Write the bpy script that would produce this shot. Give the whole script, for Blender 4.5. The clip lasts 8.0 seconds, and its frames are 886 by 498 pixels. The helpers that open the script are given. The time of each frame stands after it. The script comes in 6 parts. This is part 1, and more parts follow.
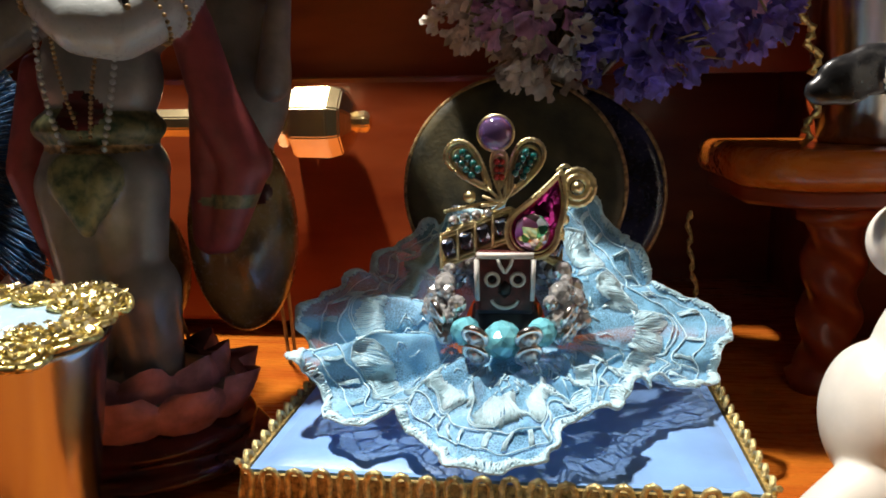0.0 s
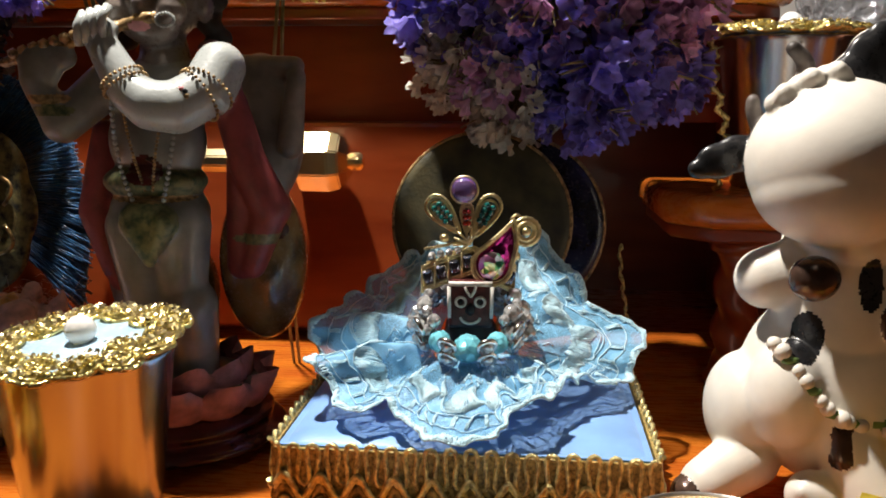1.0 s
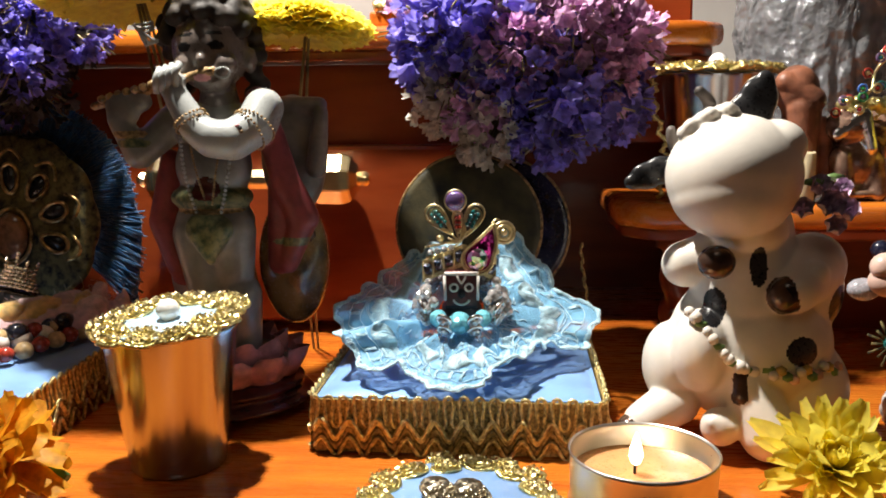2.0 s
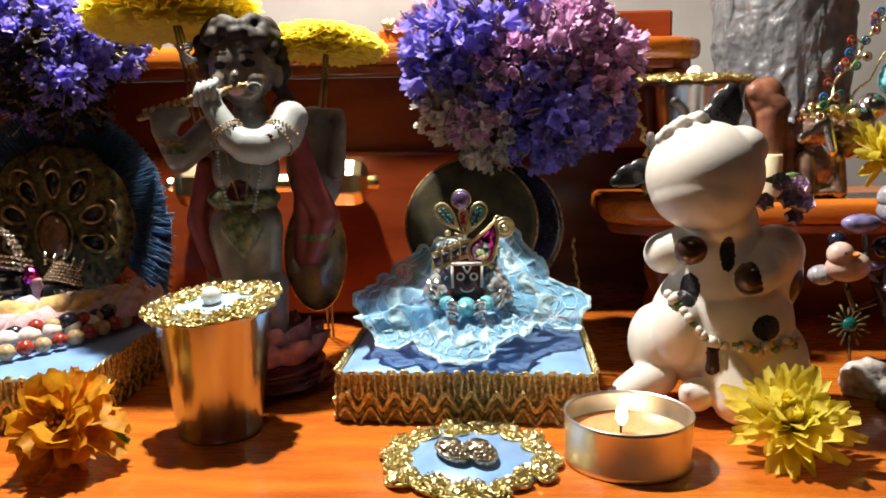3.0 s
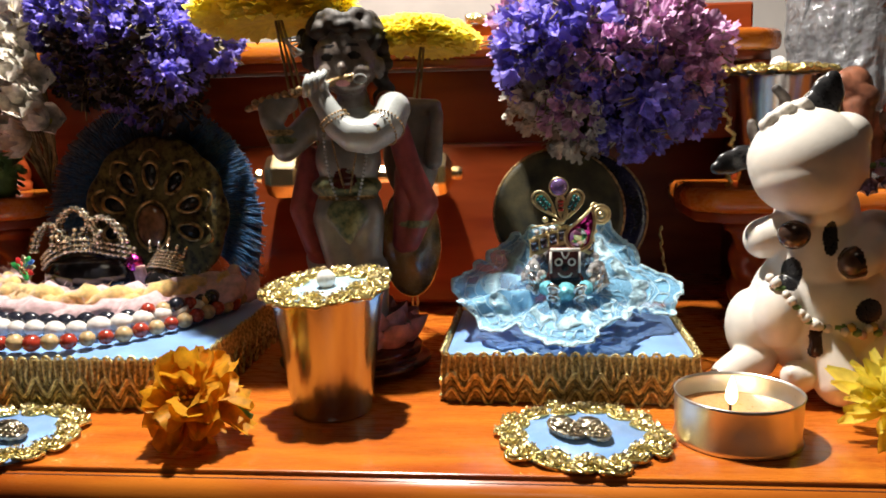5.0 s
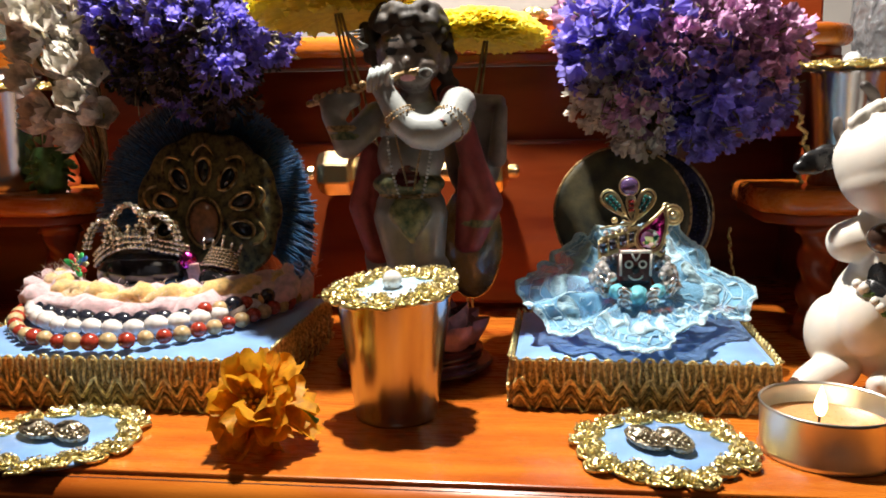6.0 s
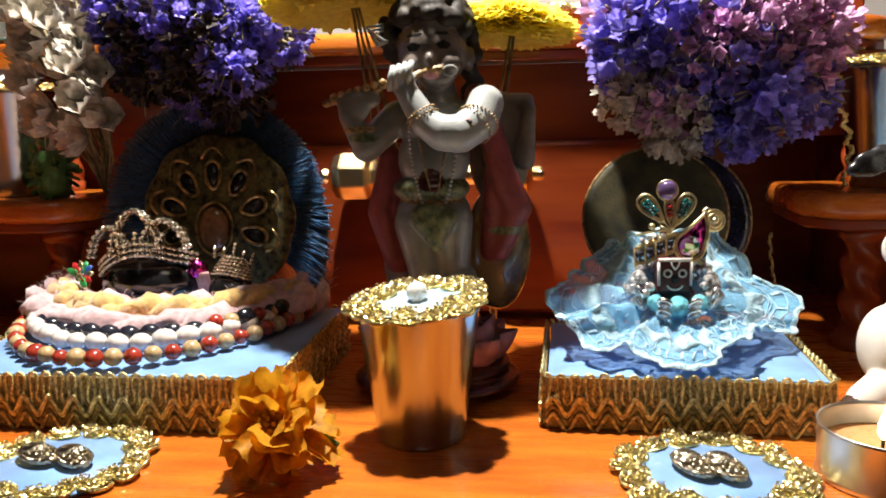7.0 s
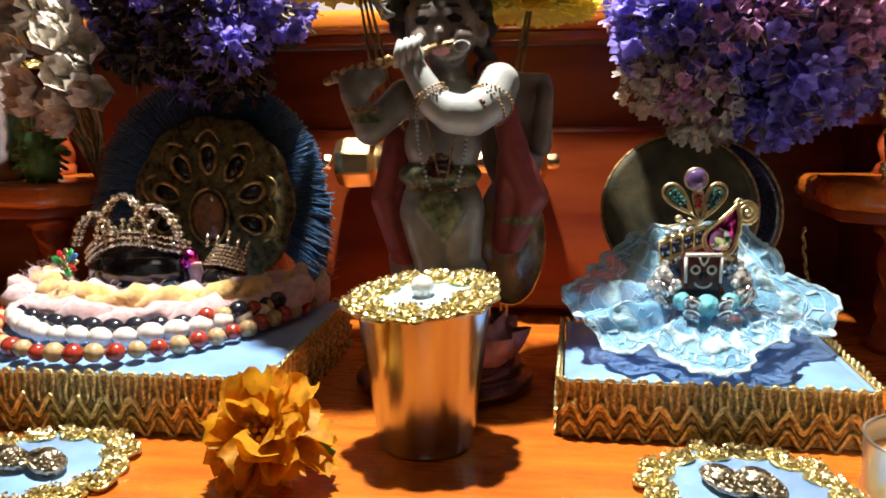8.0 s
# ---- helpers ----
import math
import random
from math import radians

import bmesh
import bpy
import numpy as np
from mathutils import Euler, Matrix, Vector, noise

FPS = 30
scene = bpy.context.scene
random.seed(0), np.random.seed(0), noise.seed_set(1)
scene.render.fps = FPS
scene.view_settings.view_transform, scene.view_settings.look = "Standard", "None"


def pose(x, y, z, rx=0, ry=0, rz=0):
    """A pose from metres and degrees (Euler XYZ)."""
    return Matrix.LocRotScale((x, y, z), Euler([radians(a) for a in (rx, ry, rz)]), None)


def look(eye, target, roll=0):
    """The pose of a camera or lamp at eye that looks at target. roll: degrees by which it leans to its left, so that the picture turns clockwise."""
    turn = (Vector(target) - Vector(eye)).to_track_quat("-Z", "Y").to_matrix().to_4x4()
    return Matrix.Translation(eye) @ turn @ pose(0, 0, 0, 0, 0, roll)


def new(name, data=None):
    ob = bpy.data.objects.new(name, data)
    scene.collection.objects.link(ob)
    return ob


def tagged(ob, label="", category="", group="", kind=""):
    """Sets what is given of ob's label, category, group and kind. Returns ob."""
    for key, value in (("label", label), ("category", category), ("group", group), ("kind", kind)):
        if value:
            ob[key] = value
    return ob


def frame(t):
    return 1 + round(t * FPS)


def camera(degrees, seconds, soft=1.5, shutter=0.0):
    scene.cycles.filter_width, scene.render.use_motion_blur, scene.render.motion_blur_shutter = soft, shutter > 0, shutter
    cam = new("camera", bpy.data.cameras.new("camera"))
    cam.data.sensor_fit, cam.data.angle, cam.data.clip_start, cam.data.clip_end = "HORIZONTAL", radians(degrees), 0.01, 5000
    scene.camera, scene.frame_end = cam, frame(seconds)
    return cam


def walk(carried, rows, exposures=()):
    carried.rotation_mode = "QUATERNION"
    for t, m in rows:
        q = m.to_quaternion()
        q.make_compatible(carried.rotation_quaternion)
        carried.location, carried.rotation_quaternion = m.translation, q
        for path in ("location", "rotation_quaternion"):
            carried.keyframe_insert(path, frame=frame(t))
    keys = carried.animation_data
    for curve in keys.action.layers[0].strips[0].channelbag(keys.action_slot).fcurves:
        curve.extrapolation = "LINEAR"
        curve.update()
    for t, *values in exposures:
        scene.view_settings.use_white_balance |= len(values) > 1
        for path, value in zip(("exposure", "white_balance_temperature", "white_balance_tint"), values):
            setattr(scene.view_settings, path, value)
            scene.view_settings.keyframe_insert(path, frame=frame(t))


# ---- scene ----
cam = camera(56.9, 8.0, soft=1.8)
PATH = [
    (0, (0.02595, 0.01985, 0.08105), (0.01470, 0.11750, 0.06280), -0.60),
    (0.5, (0.02720, 0.00455, 0.08925), (0.01630, 0.10215, 0.07030), -0.60),
    (1, (0.03140, -0.02760, 0.09805), (0.02255, 0.07025, 0.07960), 0.10),
    (1.5, (0.03470, -0.06160, 0.10235), (0.02670, 0.03650, 0.08470), -0.30),
    (3, (0.03095, -0.12250, 0.10485), (0.02445, -0.02400, 0.08885), -1.00),
    (3.5, (0.03005, -0.13275, 0.10140), (0.02340, -0.03430, 0.08530), -1.40),
    (4, (0.02405, -0.13310, 0.09895), (0.01680, -0.03475, 0.08255), -1.50),
    (4.5, (0.01670, -0.13440, 0.09870), (0.00870, -0.03600, 0.08255), -1.50),
    (5, (0.00425, -0.13375, 0.10160), (-0.00555, -0.03555, 0.08565), -1.30),
    (6.5, (-0.01775, -0.11780, 0.10125), (-0.03075, -0.02000, 0.08500), -1.10),
    (7, (-0.02175, -0.10795, 0.10140), (-0.03505, -0.01015, 0.08525), -1.30),
    (7.5, (-0.02440, -0.09900, 0.09985), (-0.03870, -0.00140, 0.08340), -1.10),
    (8, (-0.02500, -0.08670, 0.09735), (-0.03920, 0.01080, 0.08035), -0.70),
]
walk(cam, [(t, look(eye, target, roll)) for t, eye, target, roll in PATH],
     exposures=[(0.0, -0.35), (1.0, -0.25), (1.6, 0.0), (5.6, 0.0), (7.0, 0.10), (8.0, 0.20)])

# ---- world and lights ----
world = bpy.data.worlds.new("room_air")
scene.world = world
world.use_nodes = True
world.node_tree.nodes["Background"].inputs[0].default_value = (0.9, 0.85, 0.8, 1)
world.node_tree.nodes["Background"].inputs[1].default_value = 0.02


def lamp(name, kind, loc, target, energy, color, size=0.01, spot=90, blend=0.5):
    data = bpy.data.lights.new(name, kind)
    data.energy, data.color = energy, color
    if kind == "AREA":
        data.size = size
    else:
        data.shadow_soft_size = size
    if kind == "SPOT":
        data.spot_size, data.spot_blend = radians(spot), blend
    ob = new(name, data)
    ob.matrix_world = look(loc, target)
    return ob


lamp("shelf_spot_light", "SPOT", (-0.094, 0.204, 0.42), (0.0, 0.170, 0.0), 18.2, (1.0, 0.93, 0.84), 0.009, 155, 0.4)
lamp("candle_light", "POINT", (0.0690, 0.121, 0.0215), (0, 0, 0), 0.0016, (1.0, 0.60, 0.28), 0.0025)
# soft fill added in front to lift the dark parts; no known lamp there
lamp("front_fill_light", "AREA", (0.1, -0.9, 1.6), (0, 0.2, 0), 1.35, (1.0, 0.85, 0.68), 0.5)


# ---- materials ----
def mat(name, base, rough=0.5, metal=0.0, var=0.15, scale=150.0, bump=0.2, fine=900.0, dark=None, coat=0.0,
        transmission=0.0, ior=1.45, emit=None, sheen=0.0, stretch=None, subsurf=0.0, dist=0.0004, island=0.0, through_light=0.0, rv=0.12):
    m = bpy.data.materials.new(name)
    m.use_nodes = True
    nt = m.node_tree
    N, L = nt.nodes, nt.links
    b = N["Principled BSDF"]
    tc = N.new("ShaderNodeTexCoord")
    mp = N.new("ShaderNodeMapping")
    L.new(tc.outputs["Object"], mp.inputs["Vector"])
    if stretch:
        mp.inputs["Scale"].default_value = stretch
    n1 = N.new("ShaderNodeTexNoise")
    n1.inputs["Scale"].default_value = scale
    n1.inputs["Detail"].default_value = 4
    n2 = N.new("ShaderNodeTexNoise")
    n2.inputs["Scale"].default_value = fine
    n2.inputs["Detail"].default_value = 3
    L.new(mp.outputs[0], n1.inputs["Vector"])
    L.new(mp.outputs[0], n2.inputs["Vector"])
    mix = N.new("ShaderNodeMix")
    mix.data_type = "RGBA"
    d = dark or tuple(c * (1 - 2.2 * var) for c in base)
    mix.inputs[6].default_value = (*d, 1)
    mix.inputs[7].default_value = (*[min(1, c * (1 + 0.5 * var)) for c in base], 1)
    ramp = N.new("ShaderNodeMapRange")
    ramp.inputs[1].default_value, ramp.inputs[2].default_value = 0.32, 0.62
    L.new(n1.outputs[0], ramp.inputs[0])
    L.new(ramp.outputs[0], mix.inputs[0])
    color = mix.outputs[2]
    if island:
        geo = N.new("ShaderNodeNewGeometry")
        hsv = N.new("ShaderNodeHueSaturation")
        mr = N.new("ShaderNodeMapRange")
        mr.inputs[3].default_value, mr.inputs[4].default_value = 1 - island, 1 + island
        L.new(geo.outputs["Random Per Island"], mr.inputs[0])
        L.new(mr.outputs[0], hsv.inputs["Value"])
        L.new(color, hsv.inputs["Color"])
        color = hsv.outputs[0]
    L.new(color, b.inputs["Base Color"])
    rr = N.new("ShaderNodeMapRange")
    rr.inputs[3].default_value, rr.inputs[4].default_value = max(0.02, rough - rv), min(1, rough + rv)
    L.new(n2.outputs[0], rr.inputs[0])
    L.new(rr.outputs[0], b.inputs["Roughness"])
    b.inputs["Metallic"].default_value = metal
    b.inputs["Coat Weight"].default_value = coat
    b.inputs["Coat Roughness"].default_value = 0.12
    b.inputs["Transmission Weight"].default_value = transmission
    b.inputs["IOR"].default_value = ior
    b.inputs["Sheen Weight"].default_value = sheen
    b.inputs["Subsurface Weight"].default_value = subsurf
    b.inputs["Subsurface Radius"].default_value = (0.004, 0.002, 0.001)
    if through_light:
        tr = N.new("ShaderNodeBsdfTranslucent")
        L.new(color, tr.inputs["Color"])
        ms = N.new("ShaderNodeMixShader")
        ms.inputs[0].default_value = through_light
        L.new(b.outputs[0], ms.inputs[1])
        L.new(tr.outputs[0], ms.inputs[2])
        L.new(ms.outputs[0], N["Material Output"].inputs["Surface"])
    if emit:
        b.inputs["Emission Color"].default_value = (*emit[0], 1)
        b.inputs["Emission Strength"].default_value = emit[1]
    if bump:
        bp = N.new("ShaderNodeBump")
        bp.inputs["Strength"].default_value = bump
        bp.inputs["Distance"].default_value = dist
        L.new(n2.outputs[0], bp.inputs["Height"])
        L.new(bp.outputs[0], b.inputs["Normal"])
    return m


def glitter(name, base, cell=1400.0, rough=0.22, tilt=0.9, metal=1.0, dark=0.35, hues=0.0):
    """Metallic flakes: every small cell has its own tilt and tone."""
    m = bpy.data.materials.new(name)
    m.use_nodes = True
    N, L = m.node_tree.nodes, m.node_tree.links
    b = N["Principled BSDF"]
    tc = N.new("ShaderNodeTexCoord")
    v = N.new("ShaderNodeTexVoronoi")
    v.inputs["Scale"].default_value = cell
    L.new(tc.outputs["Object"], v.inputs["Vector"])
    geo = N.new("ShaderNodeNewGeometry")
    sub = N.new("ShaderNodeVectorMath")
    sub.operation = "SUBTRACT"
    sub.inputs[1].default_value = (0.5, 0.5, 0.5)
    L.new(v.outputs["Color"], sub.inputs[0])
    sc = N.new("ShaderNodeVectorMath")
    sc.operation = "SCALE"
    sc.inputs["Scale"].default_value = tilt
    L.new(sub.outputs[0], sc.inputs[0])
    add = N.new("ShaderNodeVectorMath")
    L.new(geo.outputs["Normal"], add.inputs[0])
    L.new(sc.outputs[0], add.inputs[1])
    nrm = N.new("ShaderNodeVectorMath")
    nrm.operation = "NORMALIZE"
    L.new(add.outputs[0], nrm.inputs[0])
    L.new(nrm.outputs[0], b.inputs["Normal"])
    sep = N.new("ShaderNodeSeparateColor")
    L.new(v.outputs["Color"], sep.inputs[0])
    mix = N.new("ShaderNodeMix")
    mix.data_type = "RGBA"
    mix.inputs[6].default_value = (*[c * dark for c in base], 1)
    mix.inputs[7].default_value = (*base, 1)
    L.new(sep.outputs[0], mix.inputs[0])
    color = mix.outputs[2]
    if hues:
        mix2 = N.new("ShaderNodeMix")
        mix2.data_type = "RGBA"
        mix2.inputs[0].default_value = hues
        L.new(color, mix2.inputs[6])
        L.new(v.outputs["Color"], mix2.inputs[7])
        color = mix2.outputs[2]
    L.new(color, b.inputs["Base Color"])
    b.inputs["Metallic"].default_value = metal
    b.inputs["Roughness"].default_value = rough
    return m


M = {}
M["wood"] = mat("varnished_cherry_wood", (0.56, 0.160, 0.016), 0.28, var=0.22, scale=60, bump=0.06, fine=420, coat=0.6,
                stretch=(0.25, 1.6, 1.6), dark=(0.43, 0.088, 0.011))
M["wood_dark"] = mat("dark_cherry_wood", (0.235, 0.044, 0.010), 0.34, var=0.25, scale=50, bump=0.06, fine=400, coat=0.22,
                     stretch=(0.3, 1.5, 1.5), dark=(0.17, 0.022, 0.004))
M["groove"] = mat("dark_groove", (0.05, 0.015, 0.006), 0.6, var=0.2)
M["wall"] = mat("grey_plaster", (0.34, 0.32, 0.30), 0.85, var=0.1, scale=12, bump=0.15, fine=220)
M["brass"] = mat("brass", (0.95, 0.76, 0.42), 0.24, 1.0, var=0.10, scale=90, bump=0.02, rv=0.04)
M["gold"] = mat("gold_wire", (1.0, 0.80, 0.44), 0.32, 1.0, var=0.2, scale=300, bump=0.1)
M["gold_braid"] = mat("gold_braid", (0.95, 0.74, 0.34), 0.34, 0.85, var=0.3, scale=700, bump=0.9, fine=3800, dist=0.0003)
M["gold_mesh"] = mat("antique_gold_weave", (0.50, 0.36, 0.13), 0.5, 0.55, var=0.35, scale=900, bump=1.0, fine=4200, dist=0.0003)
M["gold_glitter"] = glitter("gold_glitter", (1.0, 0.84, 0.34), 1500, 0.3, 0.9, 0.9, 0.55)
M["silver_glitter"] = glitter("silver_glitter", (0.90, 0.84, 0.76), 1500)
M["antique_glitter"] = glitter("antique_glitter", (0.80, 0.70, 0.52), 1500, 0.3)
M["steel"] = mat("stainless_steel", (0.46, 0.47, 0.49), 0.2, 1.0, var=0.04, scale=60, bump=0.04, fine=500, stretch=(1, 1, 0.02), rv=0.05)
M["satin"] = mat("pale_blue_satin", (0.22, 0.42, 0.82), 0.38, var=0.10, scale=60, bump=0.15, fine=2600, sheen=0.3)
M["satin_pale"] = mat("ice_blue_satin", (0.42, 0.62, 0.80), 0.38, var=0.10, scale=60, bump=0.15, fine=2600, sheen=0.3)
M["white"] = mat("cream_white_glaze", (0.80, 0.75, 0.67), 0.42, var=0.07, scale=70, bump=0.06, coat=0.15, subsurf=0.0)
M["black"] = mat("black_paint", (0.02, 0.02, 0.022), 0.3, var=0.3, coat=0.2)
M["hoof"] = mat("dark_bronze_hoof_paint", (0.10, 0.06, 0.045), 0.22, 0.4, var=0.3, coat=0.4)
M["horn"] = mat("grey_brown_horn", (0.12, 0.10, 0.09), 0.5, var=0.3)
M["pearl"] = mat("pearl", (0.92, 0.90, 0.88), 0.18, var=0.04, coat=0.7)
M["silver"] = mat("silver", (0.85, 0.82, 0.78), 0.2, 1.0, var=0.1)
M["wax"] = mat("candle_wax", (0.60, 0.33, 0.15), 0.3, var=0.06, coat=0.5, subsurf=0.3)
M["alu"] = mat("aluminium_cup", (0.80, 0.77, 0.72), 0.34, 1.0, var=0.03, scale=60, bump=0.02, fine=300)
M["flame"] = mat("flame", (1, 0.7, 0.3), 0.5, emit=((1.0, 0.72, 0.36), 16.0), bump=0)
M["wick"] = mat("charred_wick", (0.02, 0.015, 0.01), 0.9)
M["orange"] = mat("orange_marigold_petal", (1.0, 0.46, 0.025), 0.55, var=0.2, scale=250, bump=0.3, fine=1500, island=0.25, through_light=0.5)
M["yellow"] = mat("yellow_petal", (1.0, 0.86, 0.13), 0.5, var=0.08, scale=250, bump=0.2, fine=1500, island=0.08, through_light=0.52)
M["green"] = mat("green_stem", (0.10, 0.22, 0.05), 0.6, var=0.25)
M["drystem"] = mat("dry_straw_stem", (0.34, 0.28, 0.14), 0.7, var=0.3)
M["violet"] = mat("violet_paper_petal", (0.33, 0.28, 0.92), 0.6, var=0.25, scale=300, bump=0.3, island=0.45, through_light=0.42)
# dried calyx brown, kept dark so that it also paints shade inside the bunches
M["calyx"] = mat("dry_calyx_shade_brown", (0.075, 0.055, 0.05), 0.7, var=0.35, scale=300, bump=0.3, island=0.5)
M["palecalyx"] = mat("pale_straw_calyx", (0.50, 0.44, 0.30), 0.7, var=0.3, scale=300, island=0.3)
M["mauve"] = mat("mauve_paper_petal", (0.86, 0.50, 0.80), 0.6, var=0.25, scale=300, bump=0.3, island=0.4, through_light=0.35)
M["cream"] = mat("cream_paper_petal", (0.82, 0.77, 0.68), 0.6, var=0.15, scale=300, bump=0.3, island=0.2, through_light=0.4)


# ---- builders ----
def smooth(bm):
    for f in bm.faces:
        f.smooth = True
    return bm


def mesh_of(bm, name, mats):
    me = bpy.data.meshes.new(name)
    bm.to_mesh(me)
    bm.free()
    for m in (mats if isinstance(mats, (list, tuple)) else [mats]):
        me.materials.append(M[m] if isinstance(m, str) else m)
    return me


def part(name, bm, material, parent, label="", m=None):
    """One mesh object under a thing or under a part."""
    ob = new(name, mesh_of(bm, name, material))
    ob.parent = parent
    if m is not None:
        ob.matrix_basis = m
    if label:
        tagged(ob, label)
    return ob


def thing(name, m, label, category, group="", kind=""):
    ob = new(name)
    ob.empty_display_size = 0.01
    ob.matrix_basis = m
    return tagged(ob, label, category, group, kind)


def solid(name, bm, material, label, category, group="", kind="", m=None):
    ob = new(name, mesh_of(bm, name, material))
    if m is not None:
        ob.matrix_basis = m
    return tagged(ob, label, category, group, kind)


def at(x, y, z, rx=0, ry=0, rz=0):
    return pose(x, y, z, rx, ry, rz)


def box(x0, x1, y0, y1, z0, z1, bevel=0.0, seg=2):
    bm = bmesh.new()
    bmesh.ops.create_cube(bm, size=1)
    for v in bm.verts:
        v.co = ((x0 + x1) / 2 + v.co.x * (x1 - x0), (y0 + y1) / 2 + v.co.y * (y1 - y0), (z0 + z1) / 2 + v.co.z * (z1 - z0))
    if bevel:
        bmesh.ops.bevel(bm, geom=bm.edges[:], offset=bevel, segments=seg, affect="EDGES", profile=0.5)
    return bm


def lathe(profile, segs=40, wob=None):
    """Turned shape from (radius, height) pairs, open where the profile is open."""
    bm = bmesh.new()
    rings = []
    for r, z in profile:
        ring = []
        for i in range(segs):
            a = 2 * math.pi * i / segs
            k = wob(a, z) if wob else 1.0
            ring.append(bm.verts.new((r * k * math.cos(a), r * k * math.sin(a), z)))
        rings.append(ring)
    for a, b in zip(rings, rings[1:]):
        for i in range(segs):
            j = (i + 1) % segs
            bm.faces.new((a[i], a[j], b[j], b[i]))
    if profile[0][0] < 2e-4:
        bmesh.ops.pointmerge(bm, verts=rings[0], merge_co=(0, 0, profile[0][1]))
    else:
        bm.faces.new(rings[0][::-1])
    if profile[-1][0] < 2e-4:
        bmesh.ops.pointmerge(bm, verts=rings[-1], merge_co=(0, 0, profile[-1][1]))
    else:
        bm.faces.new(rings[-1])
    return smooth(bm)


def tube(points, radius, sides=6, bm=None, closed=False, mi=0):
    """A cord along points; radius is a number or a function of 0..1."""
    bm = bm or bmesh.new()
    pts = [Vector(p) for p in points]
    n = len(pts)
    rings = []
    up = Vector((0.0, 0.0, 1.0))
    side = None
    for i, p in enumerate(pts):
        a = pts[(i - 1) % n] if closed or i else p
        b = pts[(i + 1) % n] if closed or i < n - 1 else p
        d = (b - a).normalized() if (b - a).length > 1e-9 else Vector((1, 0, 0))
        if side is None:
            side = d.cross(up if abs(d.z) < 0.9 else Vector((1, 0, 0))).normalized()
        else:
            side = (side - d * side.dot(d))
            side = side.normalized() if side.length > 1e-9 else d.orthogonal().normalized()
        w = d.cross(side)
        r = radius(i / max(1, n - 1)) if callable(radius) else radius
        rings.append([bm.verts.new(p + (side * math.cos(2 * math.pi * k / sides) + w * math.sin(2 * math.pi * k / sides)) * r)
                      for k in range(sides)])
    pairs = list(zip(rings, rings[1:])) + ([(rings[-1], rings[0])] if closed else [])
    for a, b in pairs:
        for k in range(sides):
            f = bm.faces.new((a[k], a[(k + 1) % sides], b[(k + 1) % sides], b[k]))
            f.smooth, f.material_index = True, mi
    if not closed:
        for ring in (rings[0][::-1], rings[-1]):
            f = bm.faces.new(ring)
            f.material_index = mi
    return bm


ICO = {}


def ico(sub):
    """Corners and faces of a unit ball, kept for reuse."""
    if sub not in ICO:
        t = bmesh.new()
        bmesh.ops.create_icosphere(t, subdivisions=sub, radius=1)
        t.verts.index_update()
        ICO[sub] = ([v.co.copy() for v in t.verts], [[v.index for v in f.verts] for f in t.faces])
        t.free()
    return ICO[sub]


def ball(c, r, bm=None, sub=2, mi=0):
    """An ellipsoid; r is a number or three radii."""
    bm = bm or bmesh.new()
    s = (r, r, r) if isinstance(r, (int, float)) else r
    V, F = ico(sub)
    vs = [bm.verts.new((c[0] + v.x * s[0], c[1] + v.y * s[1], c[2] + v.z * s[2])) for v in V]
    for f in F:
        q = bm.faces.new([vs[i] for i in f])
        q.smooth, q.material_index = True, mi
    return bm


def grid(fn, nu, nv, bm=None, mi=0, closed_u=False):
    """A sheet of fn(u, v), u and v from 0 to 1."""
    bm = bm or bmesh.new()
    vs = [[bm.verts.new(fn(i / nu, j / nv)) for j in range(nv + 1)] for i in range(nu if closed_u else nu + 1)]
    for i in range(nu):
        for j in range(nv):
            a, b = vs[i], vs[(i + 1) % len(vs)]
            f = bm.faces.new((a[j], b[j], b[j + 1], a[j + 1]))
            f.smooth, f.material_index = True, mi
    return bm


def thicken(bm, t):
    bmesh.ops.recalc_face_normals(bm, faces=bm.faces[:])
    bmesh.ops.solidify(bm, geom=bm.faces[:], thickness=t)
    return smooth(bm)


def move(bm, m, start=0):
    bm.verts.ensure_lookup_table()
    for v in bm.verts[start:]:
        v.co = m @ v.co
    return bm


def petal(bm, length, width, curl=0.3, cup=0.2, m=None, n=4, mi=0, notch=0.0, rng=random):
    """One petal that grows along +x and curls up."""
    k = len(bm.verts)
    ph = rng.random() * 6

    def fn(u, v):
        s = (v - 0.5) * 2
        w = width * (0.22 + 0.78 * math.sin(math.pi * (0.08 + (0.86 if not notch else 0.62) * u ** 1.25)) ** 0.8) * (1 if u < 0.99 or notch else 0.8)
        x = length * u * (1 - (notch * (0.5 + 0.5 * math.cos(6.283 * s + ph)) if u > 0.95 else 0))
        z = curl * length * u * u + cup * width * s * s + (0.04 + 0.25 * notch) * length * u * math.sin(5 * u + ph + 4 * s * (notch > 0)) * (1 if notch else s)
        return (x, s * w / 2, z)
    grid(fn, n, 6 if notch else 2, bm, mi)
    if m is not None:
        move(bm, m, k)
    return bm


# ---- room ----
R = 1.6
solid("floor", box(-R, R, -R, 0.5, -0.86, -0.80), "wood_dark", "dark wooden room floor", "floor", kind="structure")
solid("ceiling", box(-R, R, -R, 0.5, 1.7, 1.76), "wall", "plain pale ceiling", "ceiling", kind="structure")
solid("wall_north", box(-R, R, 0.5, 0.56, -0.86, 1.76), "wall", "plain grey plaster wall behind the altar", "wall", kind="structure")
solid("wall_south", box(-R, R, -R - 0.06, -R, -0.86, 1.76), "wall", "plain grey plaster wall", "wall", kind="structure")
